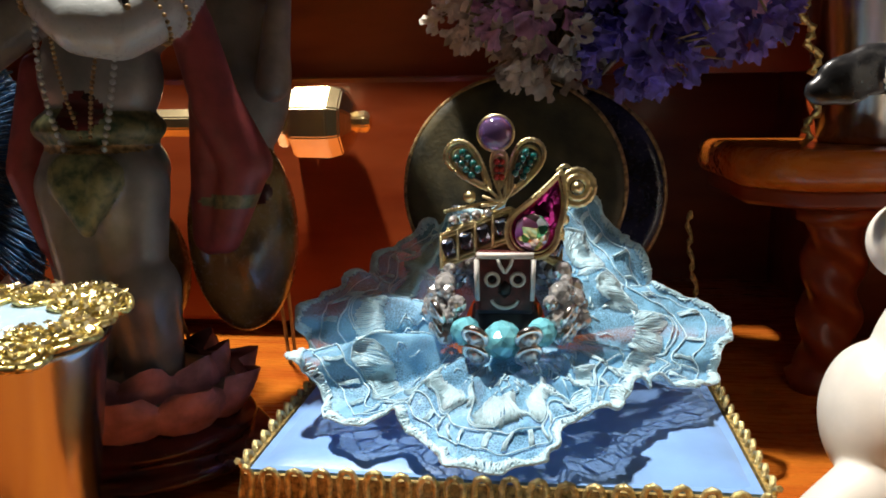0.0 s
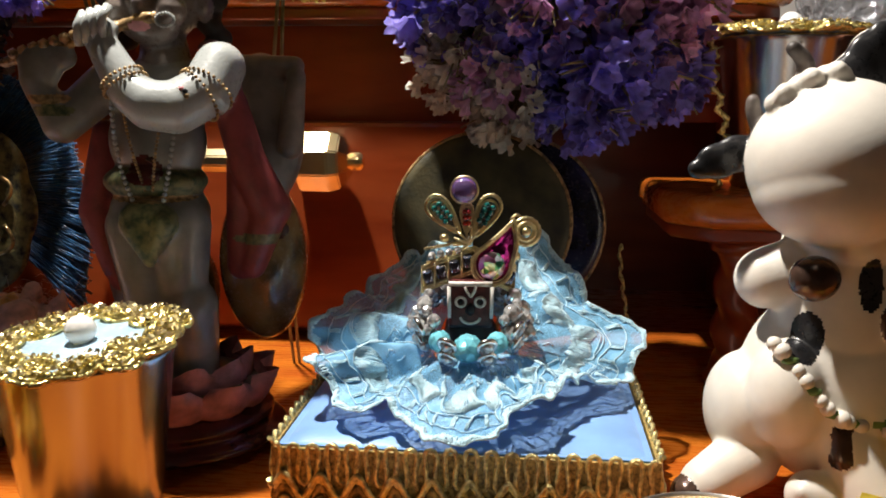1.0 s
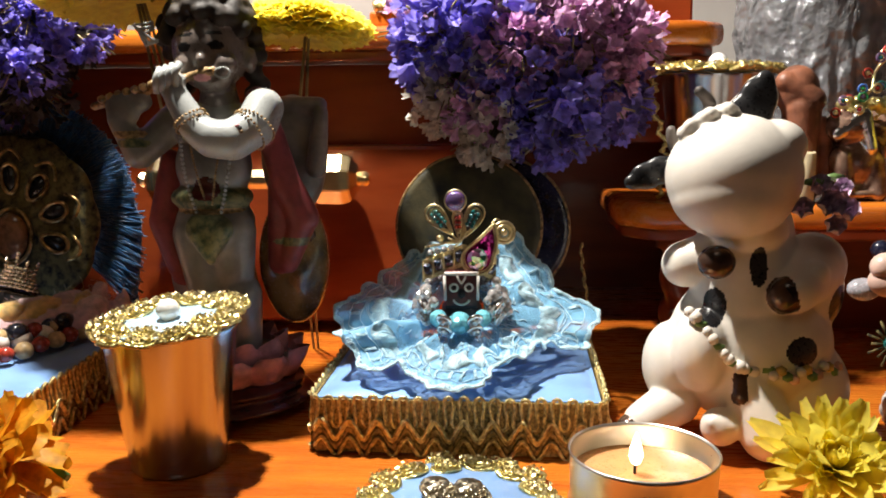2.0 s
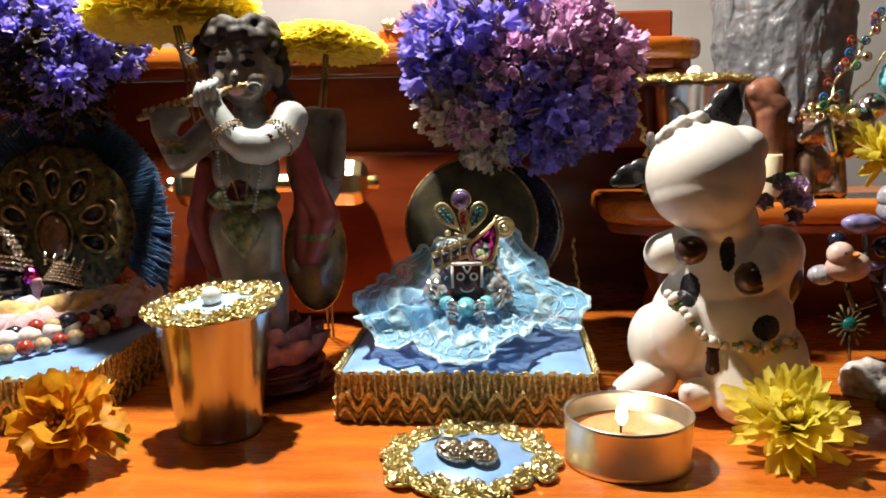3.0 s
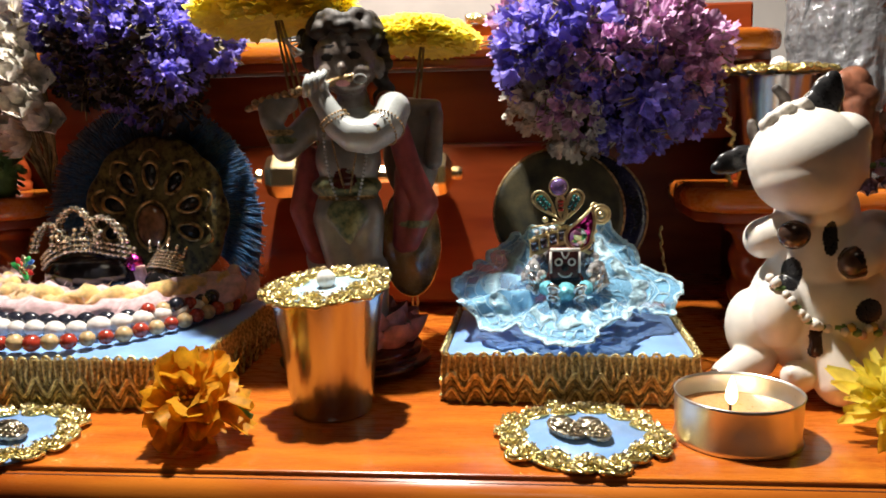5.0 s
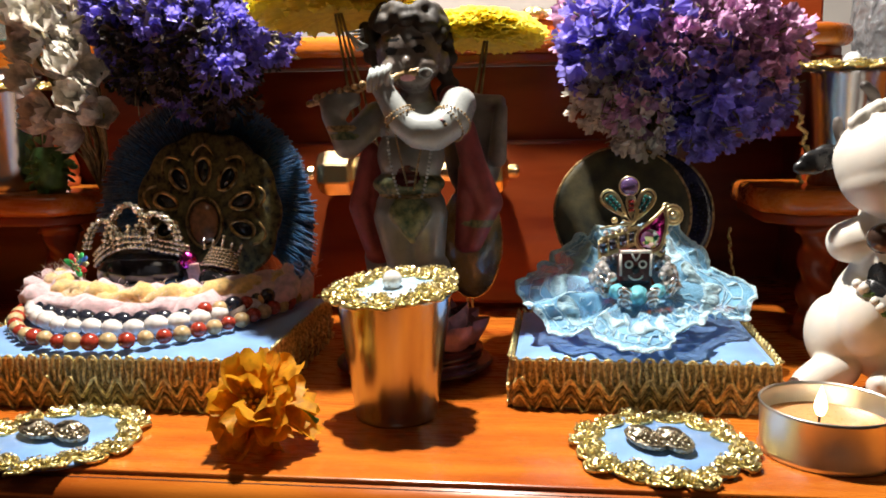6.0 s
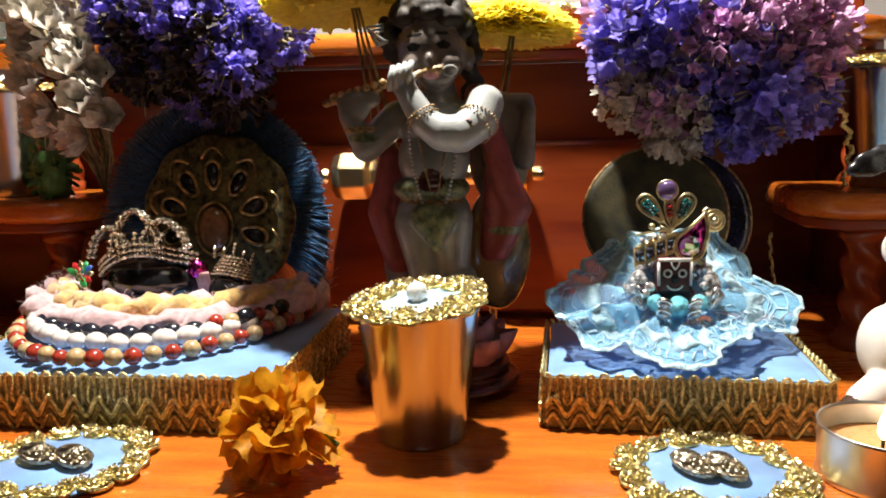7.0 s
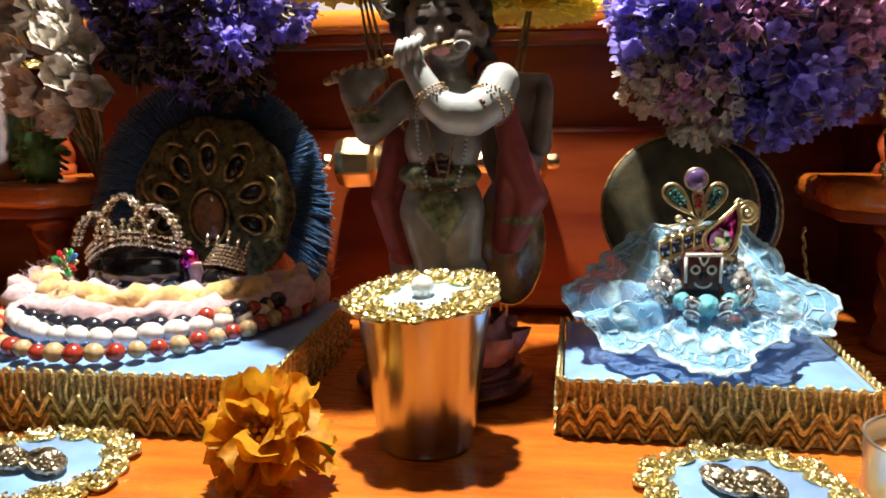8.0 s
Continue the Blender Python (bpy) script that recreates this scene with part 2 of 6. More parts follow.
solid("wall_west", box(-R - 0.06, -R, -R, 0.5, -0.86, 1.76), "wall", "plain grey plaster wall", "wall", kind="structure")
solid("wall_east", box(R, R + 0.06, -R, 0.5, -0.86, 1.76), "wall", "plain grey plaster wall", "wall", kind="structure")


# ---- wooden altar ----
def nosing(x0, x1, y, z0, z1, depth, chamfer=0.0):
    """A moulded shelf board edge, with mitred front corners."""
    bm = bmesh.new()
    T = z1 - z0
    prof = [(0, z1), (-0.4, z1 - 0.05 * T), (-0.72, z1 - 0.17 * T), (-0.92, z1 - 0.34 * T), (-1.0, z1 - 0.5 * T), (-0.94, z1 - 0.66 * T), (-0.75, z1 - 0.79 * T),
            (-0.5, z1 - 0.85 * T), (-0.42, z0), (0.6, z0)]
    rows = []
    for x, k in ((x0, -1), (x1, 1)):
        rows.append([bm.verts.new((x + k * (-d) * depth * chamfer, y + d * depth, z)) for d, z in prof])
    for i in range(len(prof) - 1):
        f = bm.faces.new((rows[0][i], rows[0][i + 1], rows[1][i + 1], rows[1][i]))
        f.smooth = True
    bm.faces.new(rows[0][::-1])
    bm.faces.new(rows[1])
    bmesh.ops.recalc_face_normals(bm, faces=bm.faces[:])
    return bm


altar = thing("wooden_altar", at(0, 0, 0), "varnished reddish cherry wood tiered altar with a drawer and twisted columns", "altar")
part("tabletop", box(-0.5, 0.5, 0.0872, 0.44, -0.016, 0.0, 0.0006), "wood", altar, "orange-red varnished board")
part("edge_moulding", nosing(-0.5, 0.5, 0.0868, -0.018, -0.0015, 0.0060), "wood", altar, "rounded dark red edge moulding")
part("groove_strip", box(-0.5, 0.5, 0.0855, 0.0880, -0.006, -0.0018), "groove", altar)
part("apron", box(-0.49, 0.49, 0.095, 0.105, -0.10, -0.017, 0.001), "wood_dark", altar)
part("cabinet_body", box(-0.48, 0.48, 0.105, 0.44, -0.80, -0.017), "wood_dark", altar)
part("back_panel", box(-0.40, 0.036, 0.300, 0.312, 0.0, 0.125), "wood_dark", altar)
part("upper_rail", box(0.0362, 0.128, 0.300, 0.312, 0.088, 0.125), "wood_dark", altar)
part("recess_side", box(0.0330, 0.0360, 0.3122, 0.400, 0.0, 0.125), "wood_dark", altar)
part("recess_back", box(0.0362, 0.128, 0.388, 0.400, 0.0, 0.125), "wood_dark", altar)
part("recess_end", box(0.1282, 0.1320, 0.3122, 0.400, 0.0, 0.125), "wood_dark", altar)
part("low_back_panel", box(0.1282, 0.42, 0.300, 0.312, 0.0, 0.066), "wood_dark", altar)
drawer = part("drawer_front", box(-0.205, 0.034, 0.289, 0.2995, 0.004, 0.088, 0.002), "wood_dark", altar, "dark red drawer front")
hp = [(0.0001, -0.0492), (0.0022, -0.0488), (0.0030, -0.0470), (0.0024, -0.0450), (0.0046, -0.0442), (0.0082, -0.0415), (0.0092, -0.0380), (0.0090, -0.0275),
      (0.0062, -0.0250), (0.0066, -0.0230), (0.0042, -0.0205), (0.0036, -0.0150)]
hp = [(r * 1.30, z * 1.09) for r, z in hp]
hp = hp + [(r, -z) for r, z in hp[::-1]]
knob = lathe(hp, 8)
for f in knob.faces:
    f.smooth = False
bmesh.ops.bevel(knob, geom=[e for e in knob.edges if abs(e.calc_face_angle(0)) > 0.3], offset=0.0004, segments=2, affect="EDGES")
handle = part("handle", move(move(knob, pose(0, 0, 0, 0, 0, 22.5)), pose(-0.0790, 0.2745, 0.0738, 0, 90, 0)), "brass", altar, "polished brass drawer handle")
for hx in (-0.106, -0.052):
    part("post", tube([(hx, 0.2750, 0.0728), (hx, 0.2893, 0.0728)], 0.003, 12), "brass", handle)


def slab(x0, x1, y0, y1, z0, z1, c, r):
    """A board with cut front corners and rounded edges."""
    bm = bmesh.new()
    f = bm.faces.new([bm.verts.new((x, y, z0)) for x, y in ((x0 + c, y0), (x1 - c, y0), (x1, y0 + c), (x1, y1), (x0, y1), (x0, y0 + c))])
    e = bmesh.ops.extrude_face_region(bm, geom=[f])
    for v in e["geom"]:
        if isinstance(v, bmesh.types.BMVert):
            v.co.z = z1
    bmesh.ops.recalc_face_normals(bm, faces=bm.faces[:])
    bmesh.ops.bevel(bm, geom=[g for g in bm.edges if abs(g.verts[0].co.z - g.verts[1].co.z) < 1e-6], offset=r, segments=5, affect="EDGES", profile=0.6)
    return smooth(bm)


def shelf(x0, x1, y0, y1, z, t, name, cut=0.35):
    p = part(name, slab(x0, x1, y0 - 0.0005, y1, z - t * 0.86, z, 0.014, t * 0.36), "wood", altar)
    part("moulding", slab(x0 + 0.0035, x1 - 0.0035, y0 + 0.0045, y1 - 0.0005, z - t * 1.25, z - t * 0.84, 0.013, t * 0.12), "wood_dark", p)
    return p


shelf(0.0790, 0.42, 0.2316, 0.2995, 0.0672, 0.0125, "side_shelf")
shelf(-0.42, -0.232, 0.2316, 0.2995, 0.0672, 0.0125, "side_shelf")
shelf(-0.290, 0.130, 0.276, 0.43, 0.1405, 0.012, "upper_shelf")


def column(x, y, z0, z1, r):
    def wob(a, z):
        return 1 + 0.16 * math.sin(2 * a + z * 420)
    n = 60
    prof = [(r * 1.25, z0), (r * 1.25, z0 + 0.004), (r, z0 + 0.005)] + [(r, z0 + 0.006 + (z1 - z0 - 0.012) * i / n) for i in range(n + 1)] + [(r, z1 - 0.005), (r * 1.25, z1 - 0.004), (r * 1.25, z1)]
    return move(lathe(prof, 28, wob), Matrix.Translation((x, y, 0)))


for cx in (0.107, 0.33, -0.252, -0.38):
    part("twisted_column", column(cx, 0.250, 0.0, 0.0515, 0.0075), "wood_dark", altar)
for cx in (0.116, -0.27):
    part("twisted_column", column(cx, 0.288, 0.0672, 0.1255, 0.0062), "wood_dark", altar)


# ---- gold braid trim ----
def trim_side(length, h):
    """Backing, upper loops and lower waves of one side; s runs along x, outside is -y."""
    rng = random.Random(int(length * 1e5))
    n = max(6, round(length / 0.0046))
    p = length / n
    pts = []
    for i in range(n * 14 + 1):
        u = 2 * math.pi * i / 14
        k = 1 + 0.06 * math.sin(i * 0.37)
        pts.append((-length / 2 + p * u / (2 * math.pi) + 0.17 * p * math.sin(2 * u), -0.0013 - 0.0003 * math.cos(3 * u),
                    h * 0.74 + h * 0.27 * k * math.cos(u)))
    loops = tube(pts, 0.00062, 5)
    m = max(4, round(length / 0.0088))
    q = length / m

    def wave(i, per, dz, y):
        u = 2 * math.pi * i / per
        tri = 2 / math.pi * math.asin(0.93 * math.sin(u))
        return (-length / 2 + q * i / per, y, h * 0.26 + dz + h * 0.155 * (0.55 * tri + 0.6 * math.sin(u)))
    cords = []
    for dz, r in ((h * 0.20, 0.00075), (h * 0.135, 0.0005), (-h * 0.12, 0.0007)):
        cords.append(tube([wave(i, 16, dz, -0.0012 - r) for i in range(m * 16 + 1)], r, 5))
    bm = bmesh.new()
    prev = None
    for i in range(m * 32 + 1):
        rib = 0.00022 * (i % 2)
        a = wave(i, 32, h * 0.09, -0.0012 - rib)
        b = wave(i, 32, -h * 0.075, -0.0012 - rib)
        v = [bm.verts.new(a), bm.verts.new((a[0], -0.0017 - rib, (a[2] + b[2]) / 2)), bm.verts.new(b)]
        if prev:
            bm.faces.new((prev[0], v[0], v[1], prev[1]))
            bm.faces.new((prev[1], v[1], v[2], prev[2]))
        prev = v
    return loops, cords, thicken(bm, 0.0003)


def trim(stand, w, d, h):
    for k, (length, off) in enumerate(((w, d / 2), (d, w / 2), (w, d / 2), (d, w / 2))):
        m = Matrix.Rotation(k * math.pi / 2, 4, "Z") @ Matrix.Translation((0, -off, 0))
        side = part("trim_backing", box(-length / 2, length / 2, -0.0011, -0.0002, 0.0006, h * 0.93), "gold_mesh", stand, m=m)
        loops, cords, ribs = trim_side(length, h)
        part("looped_cord", loops, "gold_braid", side)
        for c in cords:
            part("wave_cord", c, "gold_braid", side)
        part("woven_band", ribs, "gold_mesh", side)


def cushion(w, d, h, seed):
    rng = random.Random(seed)

    def top(u, v):
        x, y = (u - 0.5) * w, (v - 0.5) * d
        e = min(u, 1 - u, v, 1 - v)
        sag = 0.0011 * min(1, e * 9) + 0.0003 * noise.noise((x * 60, y * 60, seed))
        return (x, y, h - 0.0012 + sag + (0 if e > 0 else -0.0012))
    bm = grid(top, 30, 24)
    base = box(-w / 2, w / 2, -d / 2, d / 2, 0, h - 0.0015)
    tmp = bpy.data.meshes.new("join")
    base.to_mesh(tmp)
    base.free()
    bm.from_mesh(tmp)
    bpy.data.meshes.remove(tmp)
    return bm


stand_a = thing("display_stand", at(0.0205, 0.1815, 0, rz=-1.0), "small square stand in pale blue satin with gold braid trim", "stand", "satin stands")
part("cushion", cushion(0.0865, 0.067, 0.0190, 1), "satin", stand_a, "smooth pale blue satin")
trim(stand_a, 0.0875, 0.068, 0.0186)
stand_b = thing("display_stand", at(-0.174, 0.185, 0, rz=0.5), "wide square stand in pale blue satin with gold braid trim", "stand", "satin stands")
part("cushion", cushion(0.122, 0.097, 0.0200, 2), "satin", stand_b, "smooth pale blue satin")
trim(stand_b, 0.123, 0.098, 0.0196)


# ---- gold sequin border ----
def gold_lump(length, width, seed):
    """One curl of metallic lace: coiled rings with small flakes on it."""
    rng = random.Random(seed)
    bm = bmesh.new()
    for k in range(3):
        s = 1 - 0.3 * k
        pts = [(length / 2 * s * math.cos(a), width / 2 * s * math.sin(a), 0.0005 * k + 0.0003 * math.sin(3 * a + k + seed))
               for a in (2 * math.pi * i / 22 for i in range(22))]
        tube(pts, 0.00062, 5, bm, closed=True)
    ball((0, 0, 0.0002), (length * 0.42, width * 0.40, 0.0011), bm, 1)
    for i in range(46):
        a, r = rng.random() * 6.283, math.sqrt(rng.random())
        c = Vector((length / 2 * r * math.cos(a), width / 2 * r * math.sin(a), 0.0013 + 0.0008 * (1 - r) + rng.random() * 0.0005))
        q = Euler((rng.uniform(-0.9, 0.9), rng.uniform(-0.9, 0.9), rng.random() * 6)).to_matrix()
        e = 0.00034 + 0.0003 * rng.random()
        vs = [bm.verts.new(c + q @ Vector(o) * e) for o in ((1, 0, 0), (0.3, 1, 0), (-1, 0.2, 0), (0, -1, 0))]
        f = bm.faces.new(vs)
        f.material_index = 1
    return bm


LUMPS = [mesh_of(gold_lump(0.0088, 0.0058, s), "gold_curl", ["gold_glitter", "gold"]) for s in range(4)]


def border(parent, radius, n, seed, z=0.0012, wob=0.06, squash=1.0):
    rng = random.Random(seed)
    for i in range(n):
        a = 2 * math.pi * i / n
        r = radius * (1 + wob * math.cos(i * 2.4 + seed))
        ob = new("gold_curl", LUMPS[(i + seed) % 4])
        ob.parent = parent
        s = rng.uniform(0.9, 1.15)
        ob.matrix_basis = (pose(r * math.cos(a), squash * r * math.sin(a), z, rng.uniform(-9, 9), rng.uniform(-9, 9), math.degrees(a) + 90 + rng.uniform(-22, 22))
                           @ Matrix.Diagonal((s, s, 1, 1)))


def oval_card(r, t, squash=1.0, wob=0.03):
    bm = lathe([(r, 0), (r * 1.005, t * 0.5), (r, t), (0.0001, t)], 48, lambda a, z: 1 + wob * math.cos(6 * a))
    bmesh.ops.scale(bm, vec=(1, squash, 1), verts=bm.verts[:])
    return bm


def plaque(m, seed, label):
    p = thing("plaque", m, label, "plaque", "gold edged plaques")
    part("satin_card", oval_card(0.0245, 0.0012), "satin", p, "pale blue satin card")
    border(p, 0.0246, 16, seed)
    border(p, 0.0212, 13, seed + 5, 0.0014, 0.06)
    return p


def shoe(m, parent):
    bm = ball((0, 0, 0.0007), (0.0050, 0.0026, 0.0007), sub=2)
    ball((0.0018, 0, 0.0014), (0.0028, 0.0024, 0.0012), bm, 2)
    tube([(0.0046 * math.cos(a), 0.0024 * math.sin(a), 0.0012) for a in (6.283 * i / 24 for i in range(24))], 0.0004, 5, bm, closed=True)
    for i in range(26):
        a = i * 2.399
        r = math.sqrt(i / 26)
        ball((0.0042 * r * math.cos(a), 0.0021 * r * math.sin(a), 0.0016 + 0.0006 * (1 - r)), 0.00042, bm, 1)
    part("shoe", bm, "antique_glitter", parent, m=m @ Matrix.Diagonal((1.75, 1.8, 1.7, 1)))


for (x, y, rz, s, lab, srz, spread) in ((0.0225, 0.1150, -6, 1, "gold lace edged oval plaque of blue satin lying on the altar", 118, 0.0042),
                                (-0.1680, 0.1065, 8, 9, "gold lace edged oval plaque of blue satin beside an orange flower", 150, 0.0060)):
    plaque(at(x, y, 0.0002, rz=rz), s, lab)
    c = thing("shoe_charm", at(x - 0.001, y - 0.0005, 0.0018), "pair of tiny silver jewelled shoes on a satin plaque", "charm", "shoe charms")
    shoe(at(-spread, 0.0006, 0, rz=srz), c)
    shoe(at(spread, -0.0004, 0, rz=srz - 10), c)


# ---- steel cups with gold edged lids ----
def steel_cup(m, label, tilt=(4, -3), squash=1.0):
    c = thing("steel_cup", m, label, "cup", "steel cups with lids")
    prof = [(0.0126, 0.0004), (0.0133, 0.0), (0.0139, 0.0008), (0.0141, 0.002), (0.0192, 0.0415), (0.0198, 0.0425), (0.0198, 0.0432), (0.0192, 0.0434),
            (0.0187, 0.0415), (0.0136, 0.0026), (0.0001, 0.002)]
    part("body", lathe(prof, 64), "steel", c)
    lid = part("lid", oval_card(0.0185, 0.001, squash), "satin_pale", c, "ice blue satin lid with gold lace border", m=at(0, 0, 0.0436, tilt[0], tilt[1]))
    border(lid, 0.0198, 14, 3, 0.0008, 0.05, squash)
    border(lid, 0.0152, 10, 6, 0.0012, 0.14, squash)
    part("pearl", ball((0, 0, 0.0036), (0.0034, 0.0034, 0.0034), sub=3), "pearl", lid, "white pearl knob")
    return c


steel_cup(at(-0.0635, 0.1385, 0, rz=10), "small steel cup with gold edged satin lid", (5, -5), 0.93)
steel_cup(at(0.1220, 0.2655, 0.0672, rz=50) @ Matrix.Scale(1.16, 4), "small steel cup with gold edged lid on a shelf", (1, 1))
steel_cup(at(-0.2840, 0.2650, 0.0672, rz=120) @ Matrix.Scale(1.16, 4), "small steel cup with gold edged lid on a shelf", (1, -1))


# ---- tealight ----
tea = thing("tealight", at(0.0708, 0.1190, 0), "lit tealight candle in an aluminium cup", "candle")
part("metal_cup", lathe([(0.0182, 0.0006), (0.0190, 0.0), (0.0196, 0.0005), (0.0190, 0.0016), (0.0193, 0.0140), (0.0197, 0.0150), (0.0192, 0.0152), (0.0190, 0.0140),
                         (0.0187, 0.0030), (0.0001, 0.0028)], 72), "alu", tea)
part("wax", lathe([(0.0186, 0.003), (0.0188, 0.0085), (0.0175, 0.0080), (0.008, 0.0076), (0.0001, 0.0074)], 48), "wax", tea, "pale melting wax")
wick = part("wick", tube([(-0.0018, 0.002, 0.0070), (-0.0018, 0.002, 0.0095), (-0.0012, 0.0018, 0.0112)], 0.00045, 6), "wick", tea)
fl = lathe([(0.0001, 0), (0.0014, 0.0008), (0.0023, 0.0028), (0.0021, 0.0050), (0.0011, 0.0078), (0.0001, 0.0104)], 20)
part("flame", fl, "flame", wick, "small yellow flame", m=at(-0.0016, 0.0019, 0.0098) @ Matrix.Diagonal((0.8, 0.8, 0.92, 1)))


# ---- loose blossoms ----
def blossom(bm, n, length, width, tilt0, tilt1, seed, curl=(0.1, 0.4), cup=0.25, mi=0, notch=0.0):
    """Petals in a spiral, from outer (tilt0 degrees over the base) to inner (tilt1)."""
    rng = random.Random(seed)
    for i in range(n):
        f = i / n
        a = i * 137.5 + rng.uniform(-12, 12)
        t = tilt0 + (tilt1 - tilt0) * f + rng.uniform(-9, 9)
        k = (1 - 0.45 * f) * rng.uniform(0.85, 1.12)
        petal(bm, length * k, width * k * rng.uniform(0.8, 1.2), rng.uniform(*curl), cup, pose(0, 0, 0, 0, 0, a) @ pose(0.0006, 0, 0.0005 * f, rng.uniform(-12, 12), -t, 0), 5, mi, notch, rng)
    return bm


def flower(name, m, label, mat_name, bm_args, stem=None, seed=1):
    f = thing(name, m, label, "flower", "")
    n = bm_args["n"]
    for k in range(3):
        a = dict(bm_args)
        lo = bm_args["tilt0"] + (bm_args["tilt1"] - bm_args["tilt0"]) * k / 3
        hi = bm_args["tilt0"] + (bm_args["tilt1"] - bm_args["tilt0"]) * (k + 1) / 3
        a.update(n=n // 3, tilt0=lo, tilt1=hi, seed=seed + k, length=bm_args["length"] * (1 - 0.18 * k))
        part("petal_ring", blossom(bmesh.new(), **a), mat_name, f)
    part("calyx", ball((0, 0, -0.001), (0.003, 0.003, 0.0035), sub=2), "green", f)
    if stem:
        part("stem", tube(stem, 0.0016, 7), "green", f, "short green stem")
    return f


mg = thing("marigold", at(-0.1005, 0.1065, 0.0150, 52, 0, -6), "orange marigold blossom lying on the varnished wood", "flower")
rng = random.Random(9)
for k in range(44):         # broad ruffled petals splayed every way, each a piece of its own
    f = k / 44
    a = k * 137.5 + rng.uniform(-20, 20)
    L = 0.0205 * (1 - 0.42 * f) * rng.uniform(0.8, 1.1)
    bm = petal(bmesh.new(), L, 0.0112 * rng.uniform(0.75, 1.15), rng.uniform(-0.25, 0.2), 0.12, None, 6, 0, 0.09, rng)
    part("petal", bm, "orange", mg, m=pose(0, 0, 0, 0, 0, a) @ pose(0.0012, 0, 0.001 * f, rng.uniform(-48, 48), 34 - 88 * f + rng.uniform(-24, 24), 0))
part("calyx", ball((0, 0, -0.001), (0.003, 0.003, 0.0035), sub=2), "green", mg)
part("stem", tube([(0, 0, -0.002), (0.006, 0.002, -0.010), (0.0150, -0.002, -0.0125)], 0.0016, 7), "green", mg, "short green stem")
rng = random.Random(14)
for k in range(16):
    a, r = k * 2.4, 0.0034 * math.sqrt(k / 16)
    part("stamen", tube([(0, 0, 0.001), (r * math.cos(a), r * math.sin(a), 0.004), (1.5 * r * math.cos(a), 1.5 * r * math.sin(a), 0.0062)], lambda t: 0.00035 + 0.0004 * (t > 0.9), 5), "orange", mg)
flower("chrysanthemum", at(0.1190, 0.1190, 0.0110, 40, 0, -10), "yellow chrysanthemum blossom lying on the varnished wood", "yellow",
       dict(n=96, length=0.0225, width=0.0062, tilt0=-18, tilt1=84, curl=(-0.05, 0.25), cup=0.30), None, 12)


# ---- lace dress ----
def lace_net():
    m = bpy.data.materials.new("lace_net")
    m.use_nodes = True
    N, L = m.node_tree.nodes, m.node_tree.links
    b = N["Principled BSDF"]
    b.inputs["Base Color"].default_value = (0.22, 0.55, 0.84, 1)
    b.inputs["Roughness"].default_value = 0.42
    b.inputs["Sheen Weight"].default_value = 0.5
    tc = N.new("ShaderNodeTexCoord")
    v = N.new("ShaderNodeTexVoronoi")
    v.inputs["Scale"].default_value = 1900
    v.feature = "DISTANCE_TO_EDGE"
    L.new(tc.outputs["Object"], v.inputs["Vector"])
    n = N.new("ShaderNodeTexNoise")
    n.inputs["Scale"].default_value = 130
    L.new(tc.outputs["Object"], n.inputs["Vector"])
    mr = N.new("ShaderNodeMapRange")
    mr.inputs[1].default_value, mr.inputs[2].default_value = 0.12, 0.05
    mr.inputs[3].default_value, mr.inputs[4].default_value = 0.40, 0.92
    L.new(v.outputs["Distance"], mr.inputs[0])
    mr2 = N.new("ShaderNodeMapRange")
    mr2.inputs[1].default_value, mr2.inputs[2].default_value = 0.42, 0.56
    mr2.inputs[3].default_value, mr2.inputs[4].default_value = 0.0, 0.70
    L.new(n.outputs[0], mr2.inputs[0])
    mx = N.new("ShaderNodeMath")
    mx.operation = "MAXIMUM"
    L.new(mr.outputs[0], mx.inputs[0])
    L.new(mr2.outputs[0], mx.inputs[1])
    L.new(mx.outputs[0], b.inputs["Alpha"])
    bp = N.new("ShaderNodeBump")
    bp.inputs["Strength"].default_value = 0.6
    bp.inputs["Distance"].default_value = 0.0002
    L.new(v.outputs["Distance"], bp.inputs["Height"])
    L.new(bp.outputs[0], b.inputs["Normal"])
    return m


M["net"] = lace_net()
M["thread"] = mat("shiny_pale_blue_thread", (0.56, 0.83, 0.96), 0.28, var=0.10, scale=700, bump=0.3, fine=3000, sheen=0.4)
# heading (0 right, 90 back), reach and height of the dress's hem
HEM = [(3, 0.0430, 0.0230), (12, 0.0430, 0.0265), (19, 0.0487, 0.0290), (24, 0.0505, 0.0340), (32, 0.0420, 0.0370), (42, 0.0404, 0.0400), (52, 0.0440, 0.0480),
       (62, 0.0440, 0.0560), (70, 0.0370, 0.0580), (85, 0.0300, 0.0520), (99, 0.0300, 0.0560), (121, 0.0330, 0.0520), (133, 0.0360, 0.0490), (145, 0.0366, 0.0430),
       (158, 0.0370, 0.0415), (168, 0.0410, 0.0390), (175, 0.0430, 0.0330), (185, 0.0380, 0.0285), (198, 0.0430, 0.0340), (211, 0.0380, 0.0270), (220, 0.0375, 0.0240),
       (232, 0.0310, 0.0265), (243, 0.0320, 0.0245), (257, 0.0375, 0.0232), (268, 0.0390, 0.0230), (281, 0.0362, 0.0235), (293, 0.0315, 0.0265), (305, 0.0318, 0.0295),
       (325, 0.0280, 0.0285), (348, 0.0305, 0.0275), (355, 0.0365, 0.0255)]


